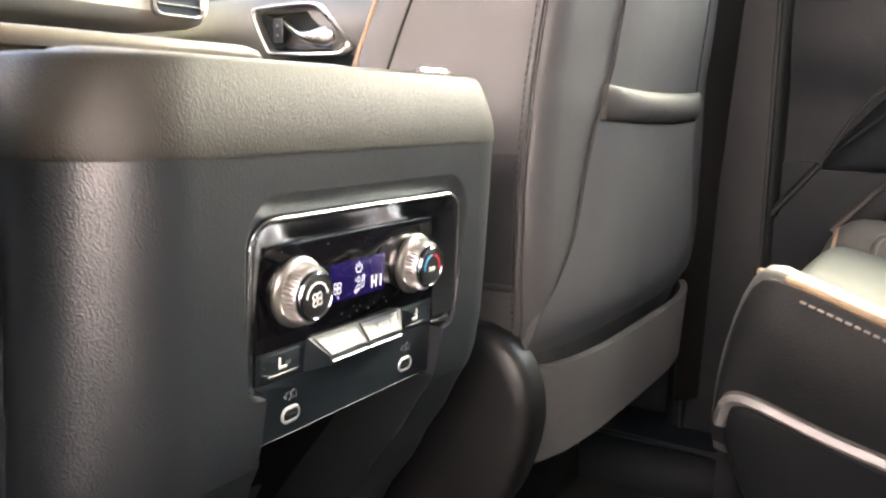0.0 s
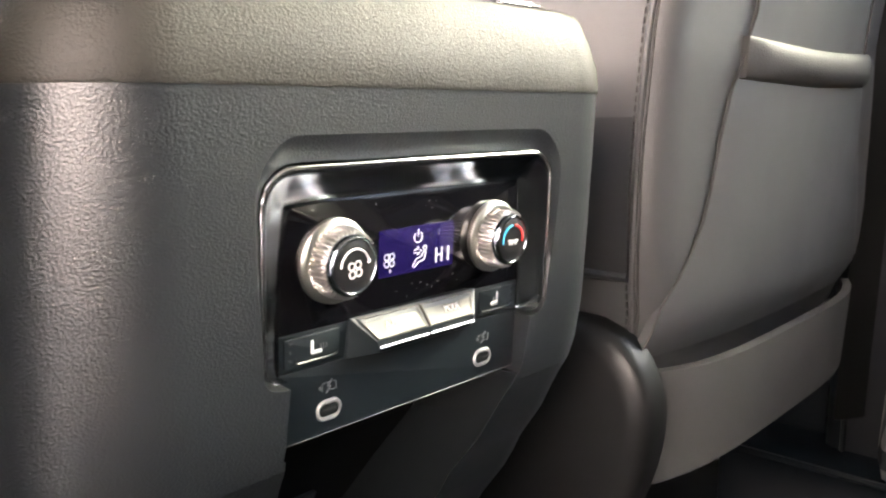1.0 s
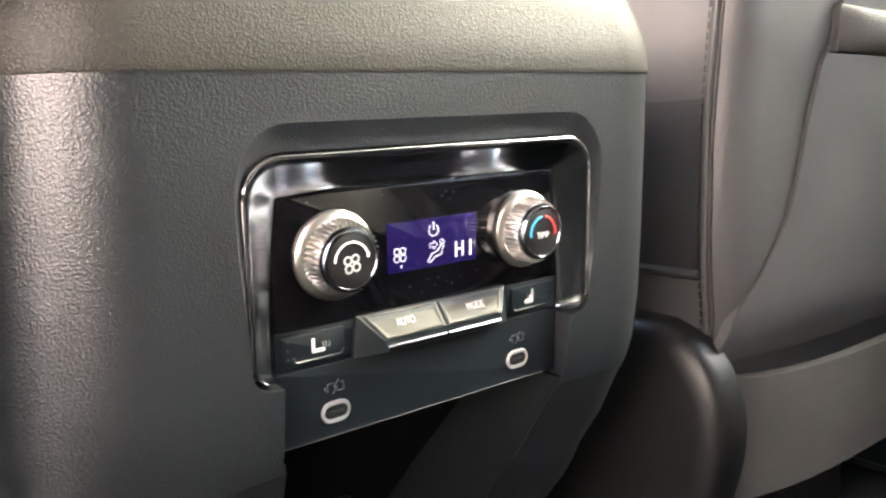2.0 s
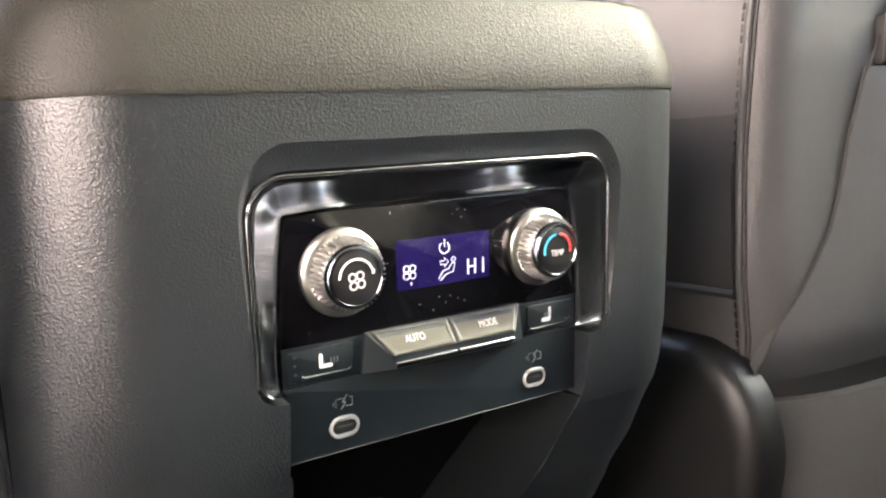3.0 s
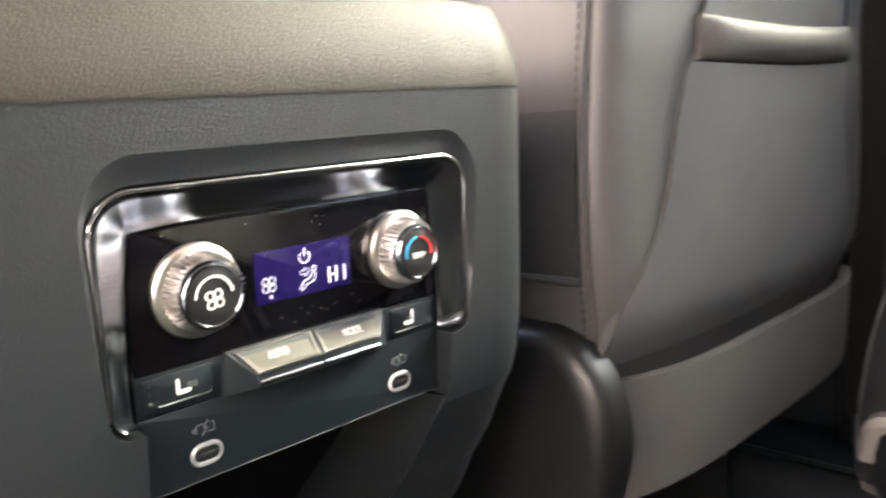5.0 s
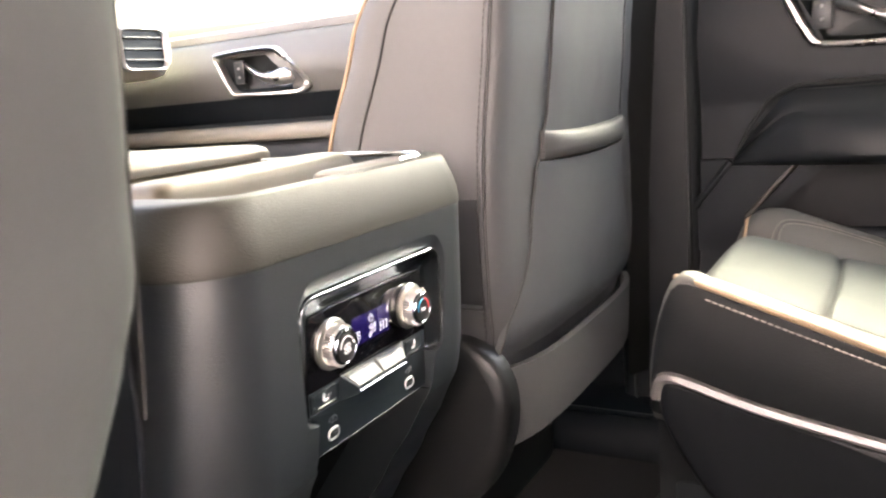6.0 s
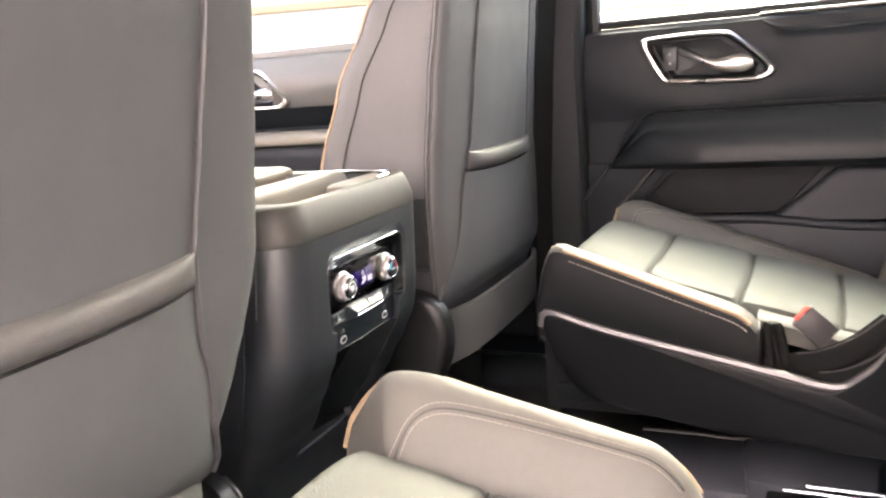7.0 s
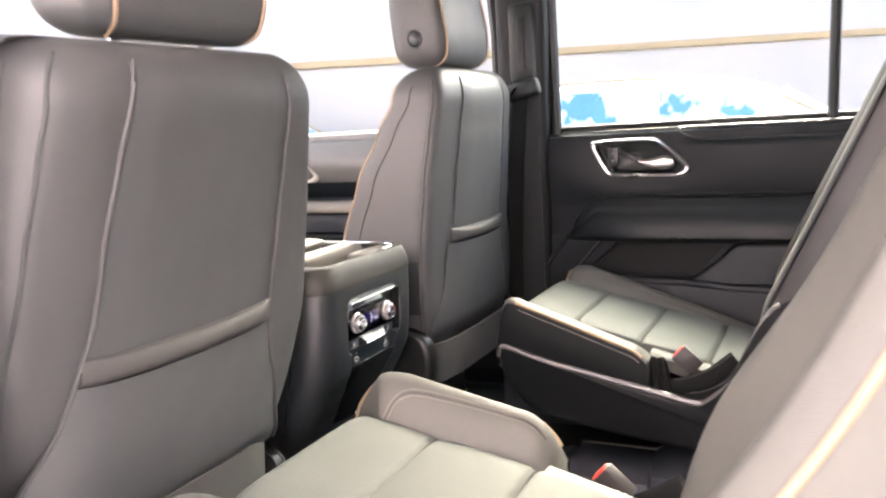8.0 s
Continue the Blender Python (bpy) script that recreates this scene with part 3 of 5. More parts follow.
# the rocker with its two keys
rocker = part("rocker", loft([[pp(u, v, d) for u, v in q] for d, q in (
    (0.5, ((-38.8, 19.4), (38.8, 19.4), (37.0, 35.0), (-37.0, 35.0))),
    (2.2, ((-38.6, 19.2), (38.6, 19.2), (36.6, 35.0), (-36.6, 35.0))),
    (9.0, ((-27.8, 21.0), (27.8, 21.0), (29.6, 26.6), (-29.6, 26.6))),
    (9.5, ((-27.2, 21.4), (27.2, 21.4), (29.0, 26.0), (-29.0, 26.0))))]), SATIN, panel, "wedge-shaped rocker body", sharp=20)
for s, text in ((-1, "AUTO"), (1, "MODE")):
    a, b = sorted((s * 0.5, s * 34.0))
    quad = lambda up, g: [pp(u, v, d) for u, v, d in ((a + g + (5.6 if s < 0 else 0), 26.4 + g * .6, 9.0 + up), (b - g - (5.6 if s > 0 else 0), 26.4 + g * .6, 9.0 + up), (b - g, 34.8 - g * .5, 2.4 + up), (a + g, 34.8 - g * .5, 2.4 + up))]
    top = part("rocker_key", loft([quad(-0.5, 0), quad(0.5, 0), quad(0.9, 0.4), quad(0.95, 1.1), quad(0.45, 1.9), quad(0.45, 2.1)]), ROCKER, rocker, "satin grey-gold rocker key")
    c = (pp((a + b) / 2, 26.4, 9.0 + .55) + pp((a + b) / 2, 34.8, 2.4 + .55)) / 2
    vy = (pp(0, 34.8, 2.4) - pp(0, 26.4, 9.0)).normalized()
    vx = Vector((1, 0, 0))
    m = Matrix((vx, vy, vx.cross(vy))).transposed().to_4x4()
    m.translation = c + vx.cross(vy) * 0.0003
    part("lettering", words(text, 4.3 / 1000, m, 0.00008, 0.74), PRINT, rocker, "white letters " + text)
    part("chrome_edge", tube([pp(u, 23.3, 9.9) for u in span(a + (6.2 if s < 0 else .3), b - (6.2 if s > 0 else .3), 4)], 0.0008, 8), CHROME, rocker, "bright chrome lower edge")

# the bezel: smoked chrome slope with a bright outer rim
outer = [(-70.5, 19.6), (-73, 19.8)] + arc(-73.6, 26.6, 7, 250, 182, 7) + [(-80.6, 34), (-80.6, 50), (-80.6, 66)] + arc(-66.6, 81.6, 14, 180, 90, 12) + [(-45, 95.6), (0, 95.8), (45, 95.6)]
outer += [(-u, v) for u, v in reversed(outer[:-3])]
inner = []
for u, v in outer:
    side = (70.0 if u < 0 else 69.0) - (3.2 if u < 0 else 4.4) * clampv((v - 34) / 48, 0, 1)
    iu, iv = clampv(u, -side, side), clampv(v, 19.6, 82.4)
    if iv > 77.8 and abs(iu) > 62.2:
        c = Vector((abs(iu) - 62.2, iv - 77.8))
        if c.length > 4.6:
            c = c.normalized() * 4.6
        iu, iv = math.copysign(62.2 + c.x, iu), 77.8 + c.y
    inner.append((iu, iv))
rows = []
for f, d in ((1.03, -4), (1.03, 7.4), (1.0, 8.6), (0.95, 8.5), (0.82, 7.0), (0.55, 4.9), (0.28, 2.9), (0.05, 1.5), (0.0, 0.6)):
    rows.append([pp(a[0] + (b[0] - a[0]) * f, a[1] + (b[1] - a[1]) * f, d) for b, a in zip(outer, inner)])
bezel = part("bezel", loft(rows, close=False, caps=False), DARK_CHROME, panel, "smoked chrome bezel sloping into the panel", sharp=60)
part("rim", tube([pp(u * 1.008, v + (0.5 if v > 80 else 0), 8.5) for u, v in outer[7:-7]], 0.00075, 8), RIM_CHROME, bezel, "bright chrome rim")
part("inner_line", tube([pp(a[0], a[1], 1.5) for a in inner], 0.00035, 6), GLOSS, bezel)


def knob(u, v, label):
    k = part("knob", lathe(u, v, ((14.0, 0.8), (15.8, 1.0), (16.4, 2.0), (16.3, 3.9), (15.4, 4.9), (13.4, 5.3))), KNOB_BASE, panel, label)
    part("grip", lathe(u, v, ((13.2, 4.8), (13.9, 5.4), (13.5, 11.0), (12.6, 12.0)), teeth=42, bite=1.5), SATIN_CHROME, k, "knurled satin chrome grip")
    part("front_ring", lathe(u, v, ((11.6, 11.8), (11.7, 12.8), (11.4, 14.1), (10.8, 14.8), (10.1, 14.9), (9.7, 14.5), (9.6, 13.7)), caps=False), DARK_CHROME, k, "polished front ring")
    part("face", lathe(u, v, ((9.8, 14.0), (9.3, 14.4), (5, 14.5), (0.05, 14.5))), KNOB_FACE, k, "black knob face")
    return k


def lathe(u, v, profile, n=88, teeth=0, bite=0.0, caps=True):
    rings = []
    for r, d in profile:
        ring = []
        count = teeth * 8 if teeth else n
        for i in range(count):
            a = 2 * math.pi * i / count
            q = r
            if teeth:
                q -= bite * (0.5 + 0.5 * math.cos(teeth * a)) ** 1.4
            ring.append(pp(u + q * math.cos(a), v + q * math.sin(a), d))
        rings.append(ring)
    return loft(rings, caps=caps)


fan_knob = knob(-45.2, 59.6, "knurled chrome fan speed knob")
part("symbol", merge(cord(arc(-45.2, 59.4, 6.7, 178, 20, 18), .42, 14.6), cord([(-38.4, 61.8), (-38.8, 60.2)], .55, 14.6)), PRINT, fan_knob, "white speed arc")
part("symbol", merge(*[cord(arc(-45.2 + a, 58.4 + b, 1.4, 0, 360, 15)[:-1], .32, 14.6, True) for a, b in ((1.3, 1.7), (-1.7, 1.3), (1.7, -1.3), (-1.3, -1.7))]), PRINT, fan_knob, "white fan symbol")
temp_knob = knob(47.2, 58.4, "knurled chrome temperature knob")
part("symbol", cord(arc(47.2, 58.2, 6.9, 190, 98, 12), .55, 14.6), BLUE_PRINT, temp_knob, "blue cold arc")
part("symbol", cord(arc(47.2, 58.2, 6.9, 82, -8, 12), .55, 14.6), RED_PRINT, temp_knob, "red warm arc")
part("lettering", words("TEMP", 3.5 / 1000, plane_at(47.2, 57.2, 14.6), 0.0001, 0.82), PRINT, temp_knob, "white letters TEMP")


# ---- front seats ----
BACK = [  # z, half width, rear y, front y
    (0.27, 0.196, 0.010, 0.150), (0.32, 0.214, -0.010, 0.152), (0.37, 0.222, -0.012, 0.148), (0.43, 0.225, -0.012, 0.136), (0.50, 0.224, -0.014, 0.122),
    (0.60, 0.217, -0.024, 0.096), (0.69, 0.205, -0.035, 0.064), (0.745, 0.196, -0.043, 0.044), (0.775, 0.189, -0.044, 0.034), (0.793, 0.180, -0.038, 0.024),
    (0.803, 0.166, -0.026, 0.010), (0.806, 0.145, -0.014, 0.0)]


DEEP_FRONT = [  # z, front y of the upright seat's backrest
    (0.27, 0.205), (0.37, 0.198), (0.43, 0.188), (0.50, 0.170), (0.60, 0.136), (0.69, 0.090), (0.745, 0.060), (0.775, 0.043), (0.793, 0.031), (0.803, 0.016), (0.806, 0.006)]


def front_seat(cx, side, tip, wide, taper, flap_half, group):
    """side: 1 where the aisle lies towards larger x. tip: degrees of extra recline."""
    seat = thing("front_seat", (cx, 0.2, 0), "charcoal leather front seat with a map pocket and tan piping", "car seat", group)
    hinge = Matrix.Translation((0, 0.05, 0.36)) @ Matrix.Rotation(radians(tip), 4, "X") @ Matrix.Translation((0, -0.05, -0.36))
    put = lambda bm: moved(bm, Matrix.Translation((cx, 0, 0)) @ hinge @ Matrix.Diagonal((wide, 1, 1, 1)))

    def section(z):
        """Half width, rear and front of the backrest at a height."""
        w, yr, yf = lerp_table(BACK, min(z, 0.745))
        if taper == 0:
            yf = lerp_table(DEEP_FRONT, min(z, 0.745))[0]
        t = clamp01((z - 0.745) / 0.0612)
        fall = 1 - math.sqrt(1 - t * t)
        return w * (1 - 0.27 * fall), yr + 0.029 * fall, yf - (0.044 if taper > 0 else 0.054) * fall

    nose = 0.045 if taper > 0 else 0.016
    roll_off = lambda t: 0.034 * clamp01((abs(t) - 0.5) / 0.5) ** 2 + 0.045 * clamp01((abs(t) - 0.80) / 0.20) ** 1.3 if taper > 0 and t * side < 0 else 0.0

    def rear(x, z):
        w, yr, yf = section(z)
        return yr + 0.010 * min(1, abs(x) / w) ** 4 + roll_off(x / w)

    grow = lambda z: 1 + (0.062 * clamp01((0.52 - z) / 0.17) if taper == 0 else 0)

    def ring(z):
        w, yr, yf = section(z)
        w *= grow(z) * (1 - taper * clamp01((0.48 - z) / 0.2) ** 1.2)
        deep = yf - yr
        r1, r2 = min(0.018, deep * .42), min(nose, deep * .45)
        return [(p, q + (roll_off(p / w) if q < (yr + yf) / 2 else 0) + 0.010 * (abs(p) / w) ** 4 * (1 if q < (yr + yf) / 2 else -1) + 0.018 * (abs(p) / w) ** 2 * (q > (yr + yf) / 2), z) for p, q in densify(rounded(-w, w, yr, yf, (r1, r1, r2, r2), 7), 0.03)]

    back = part("backrest", put(loft([ring(z) for z in span(0.27, 0.745, 32) + [0.745 + 0.061 * math.sin(a) for a in span(0.08, math.pi / 2, 16)]])), LEATHER_SIDE, seat, "charcoal leather backrest")
    # rear centre panel, pocket and carpet flap
    narrow = lambda z: 1 - 0.6 * taper * clamp01((0.40 - z) / 0.13)
    half = lambda z: narrow(z) * lerp_table([(0.30, 0.158), (0.36, 0.138), (0.43, 0.121), (0.49, 0.117), (0.62, 0.112), (0.72, 0.105), (0.79, 0.096)], z)[0]
    puff = lambda a: max(0, 1 - abs(a) ** 6)
    AISLE = [(0.30, 0.232), (0.322, 0.2235), (0.358, 0.1935), (0.38, 0.176), (0.41, 0.1645), (0.43, 0.159), (0.467, 0.146), (0.495, 0.128), (0.52, 0.118), (0.62, 0.112), (0.72, 0.105), (0.79, 0.096)]

    def hs(u, v):
        """Half width of the rear panels: the pocket flares towards the foot, and the tipped seat's panel leans to the aisle."""
        if taper == 0:
            return u * (lerp_table(AISLE, v)[0] if u * side > 0 else half(v) * 1.19)
        return u * half(v) * (1 + (0.62 * clamp01((0.53 - v) / 0.22) ** 1.2 if u * side < 0 else 0)) + (0.012 * side * clamp01((u * side + 0.4) / 1.4)) + 0.021 * side * clamp01((v - 0.50) / 0.28)

    up = lambda u, v: (hs(u, v), rear(hs(u, v), v) - 0.0015 - 0.0045 * puff(u) * min(1, (0.792 - v) / 0.02), v)
    part("back_panel", put(sheet(up, span(-1, 1, 25), span(0.485, 0.790, 26), 0.006)), LEATHER, back, "smooth leather rear panel")
    sag = lambda u: -0.004 * (1 - u * u)
    low = lambda u, v: (hs(u, v), rear(hs(u, v), v) - 0.002 - 0.0085 * puff(u) * min(1, (v - 0.296) / 0.03) - 0.004 * (1 - u * u), v + sag(u) * clamp01((v - 0.36) / 0.09))
    part("map_pocket", put(sheet(low, span(-1, 1, 25), span(0.298, 0.474, 18), 0.007)), LEATHER, back, "leather map pocket")

    def band(u, a):
        z = 0.4665 + 0.0135 * math.sin(a)
        return (hs(u, 0.488) * 1.005, rear(hs(u, z), z) - 0.006 - (0.009 + 0.007 * (1 - u * u)) * math.cos(a) ** 0.8 * puff(u) ** .5, z + 0.022 + sag(u))

    part("pocket_band", put(sheet(band, span(-1, 1, 25), span(-1.45, 1.45, 13), 0.005)), BAND_LEATHER, back, "gathered elastic pocket edge")
    lift = 0.029 if taper > 0 else 0.0
    flap = lambda u, v: (u * (flap_half + 0.15 * (0.303 - v)), -0.015 - lift * 0.12 + (0.303 - v) * 0.10 + 0.02 * abs(u) ** 4 - 0.004 * puff(u), v - 0.017 + lift + 0.002 * abs(u) ** 6)
    part("carpet_flap", put(sheet(flap, span(-1, 1, 17), span(0.225, 0.303, 8), 0.008)), CARPET_FLAP, back, "grey carpeted lower flap")
    for s in (-1, 1):
        line = [(hs(s, z) * 1.004, rear(hs(s, z), z) - 0.0022, z) for z in span(0.30, 0.785, 30)]
        part("seam", put(tube(line, 0.0009, 6)), SEAM, back)
        if taper > 0:
            part("panel_welt", put(tube([(x + s * 0.0030, y - 0.0006, z) for x, y, z in line], 0.0022, 8)), LEATHER_SIDE, back, "raised leather welt round the rear panel")
        # edge seam with its stitches round the side
        edge = []
        for z in span(0.31 + 0.1 * (taper > 0), 0.782, 30):
            w, yr, yf = section(z)
            edge.append((s * (w * grow(z) - 0.0022), yr + 0.0185, z))
        part("edge_seam", put(tube(edge, 0.0008, 6)), SEAM, back)
        if taper == 0:
            part("welt", put(tube([(x + s * 0.0012, y + 0.0032, z) for x, y, z in edge], 0.0021, 8)), LEATHER_SIDE, back, "raised leather welt along the seam")
            part("stitching", put(stitches([(x + s * 0.0031, y + 0.0062, z) for x, y, z in edge], 0.0058, 0.0036, 0.00085)), SEAM_THREAD, back, "dark row of stitches")["kind"] = "stuff"
        edge2 = []
        for z in span(0.40, 0.772, 24):
            w, yr, yf = section(z)
            edge2.append((s * (w * grow(z) + 0.0004), yf - (0.046 if taper > 0 else 0.034), z))
        part("side_seam", put(tube(spline(edge2, 2), 0.0013, 6)), SEAM, back)
        pipe = []
        for z in span(0.40, 0.775, 24):
            w, yr, yf = section(z)
            pipe.append((s * (w * grow(z) - nose * 0.29), yf + 0.008 - nose * 0.29, z))
        part("piping", put(tube(spline(pipe, 2), 0.0026, 8)), PIPING, back, "tan leather piping")
    if taper > 0:
        # the raised welt where the outer wing turns away
        wing = []
        for z in span(0.40, 0.792, 26):
            w = section(z)[0]
            x = -side * w * (0.80 + 0.06 * clamp01((0.6 - z) / 0.2))
            wing.append((x, rear(x, z) - 0.0016, z))
        part("wing_welt", put(tube(spline(wing, 2), 0.0019, 8)), LEATHER, back, "raised welt along the outer wing")
    # headrest
    rings = []
    for k in span(-1, 1, 25):
        z = 0.9095 + 0.0995 * math.sin(k * math.pi / 2)
        near = clamp01(min(z - 0.81, 1.009 - z) / 0.034)
        soft_edge = 1 - math.sqrt(1 - (1 - near) ** 2)
        w, y0, y1 = lerp_table([(0.81, 0.107, -0.022, 0.090), (0.87, 0.113, -0.023, 0.095), (0.92, 0.115, -0.016, 0.098), (0.97, 0.112, -0.007, 0.099), (1.009, 0.107, 0.0, 0.096)], z)
        rings.append([(p, q, z) for p, q in densify(rounded(-w + 0.030 * soft_edge, w - 0.030 * soft_edge, y0 + 0.028 * soft_edge, y1 - 0.028 * soft_edge, (0.024, 0.024, 0.03, 0.03), 6), 0.02)])
    ease = Matrix.Translation(((0.016 if cx < 0 else -0.012), 0, 0)) @ Matrix.Diagonal((1.07 / wide ** 0.4 if cx < 0 else 1.04 / wide ** 0.7, 1, 1, 1))
    rest = part("headrest", put(moved(loft(rings), ease)), LEATHER, seat, "charcoal leather headrest")
    for s in (-1, 1):
        part("piping", put(moved(tube(spline([(s * 0.080, 0.010, 0.811), (s * 0.089, -0.0125, 0.821), (s * 0.0935, -0.0215, 0.838), (s * 0.097, -0.0235, 0.87), (s * 0.099, -0.0165, 0.92), (s * 0.096, -0.006, 0.97), (s * 0.086, 0.008, 0.998)]), 0.0022, 8), ease)), PIPING, rest, "tan leather piping")
        part("post", put(moved(tube([(s * 0.055, 0.03, 0.78), (s * 0.055, 0.034, 0.83)], 0.006, 10), ease)), CHROME, seat, "chrome headrest post")
    s = -side if cx < 0 else -1
    m = Matrix.Translation((s * 0.110, 0.036, 0.862)) @ Matrix.Rotation(radians(90 * s), 4, "Y")
    prof = [(0.0165, 0.0), (0.0165, 0.003), (0.0142, 0.0044), (0.0128, 0.003), (0.012, 0.0036), (0.001, 0.004)]
    part("button", put(moved(loft([[(r * math.cos(a), r * math.sin(a), h) for a in span(0, 2 * math.pi * 31 / 32, 32)] for r, h in prof]), ease @ m)), SATIN, rest, "round headrest release button")
    if taper == 0:
        # the darker vinyl piece low on the aisle flank
        def low_side(y, z):
            w = section(z)[0] * grow(z)
            return (side * (w + 0.0012 + 0.0015 * math.sin(math.pi * clamp01((z - 0.352) / 0.098))), y, z)

        part("lower_side_panel", put(sheet(low_side, span(0.0125, 0.165, 12), span(0.352, 0.4505, 12), 0.004, (side, 0, 0))), SIDE_VINYL, back, "darker vinyl piece low on the flank")
        part("fold", put(tube([low_side(y, 0.352) for y in span(0.012, 0.165, 8)], 0.003, 8)), SIDE_VINYL, back)
    # cushion and base
    cush = [[(p, q, z) for p, q in densify(rounded(-0.235 + g, 0.235 - g, 0.11 + g, 0.60 - g, 0.05, 5), 0.04)] for z, g in ((0.27, 0.012), (0.29, 0.0), (0.36, 0.0), (0.385, 0.012), (0.398, 0.035))]
    part("cushion", moved(loft(cush), Matrix.Translation((cx, 0, 0))), LEATHER, seat, "charcoal leather seat cushion")
    part("base", moved(box(-0.2, 0.2, 0.12, 0.55, 0.0, 0.27, 0.02), Matrix.Translation((cx, 0, 0))), BLACK, seat, "black seat base on its rails")
    # rounded shields on both flanks
    drop, shift = (0.085, 0.05) if cx < 0 else (0.011, 0.0)
    for s in (side,):
        prof = [(0.25, 0.335), (0.06, 0.335), (0.025, 0.332), (0.002, 0.318), (-0.010, 0.296), (-0.013, 0.27), (-0.006, 0.235), (0.010, 0.20), (0.040, 0.17), (0.10, 0.155), (0.25, 0.15)]
        line = spline([(0, a + shift, b - drop) for a, b in prof], 4)
        rings = []
        for x, g in ((0.219, 0.004), (0.221, 0.0), (0.235, 0.0), (0.241, 0.002), (0.245, 0.007), (0.247, 0.016)):
            c = Vector((0, 0.12 + shift, 0.245 - drop))
            rings.append([(cx + s * (x - (0.012 if cx > 0 else 0.0)), (q + (c - q).normalized() * g).y, (q + (c - q).normalized() * g).z) for q in line])
        part("side_shield", loft(rings), SHIELD_FRONT, seat, "rounded black plastic seat shield")
        if cx < 0:
            # the highlight on this dark edge is painted by a paler colour
            part("shield_edge", tube([(cx + s * 0.2455, q.y + 0.006, q.z - 0.003) for q in line[10:26]], 0.0022, 8), LIP_HIGHLIGHT_AND_STRIP, seat, "rolled edge of the shield, its highlight in the colour")
    return seat


def densify(pts, step):
    """Extra points on long straight runs of a closed outline."""
    out = []
    n = len(pts)
    for i in range(n):
        a, b = Vector(pts[i]), Vector(pts[(i + 1) % n])
        k = max(1, int((b - a).length / step))
        for j in range(k):
            q = a + (b - a) * j / k
            out.append((q.x, q.y))
    # keep one count for every ring of a shape: long runs are split into fixed shares
    return resample(out, 96)


def resample(pts, n):
    p = [Vector(q) for q in pts]
    lens = [(p[(i + 1) % len(p)] - p[i]).length for i in range(len(p))]
    total, out, i, acc = sum(lens), [], 0, 0.0
    for k in range(n):
        goal = total * k / n
        while acc + lens[i] < goal:
            acc += lens[i]
            i += 1
        t = (goal - acc) / lens[i] if lens[i] > 1e-9 else 0
        q = p[i] + (p[(i + 1) % len(p)] - p[i]) * t
        out.append((q.x, q.y))
    return out


def clamp01(x):
    return max(0.0, min(1.0, x))


front_seat(-0.428, 1, 6.5, 1.11, 0.30, 0.140, "front seats")
front_seat(0.418, -1, 0.0, 0.93, 0.0, 0.215, "front seats")


# ---- second-row captain's chairs ----


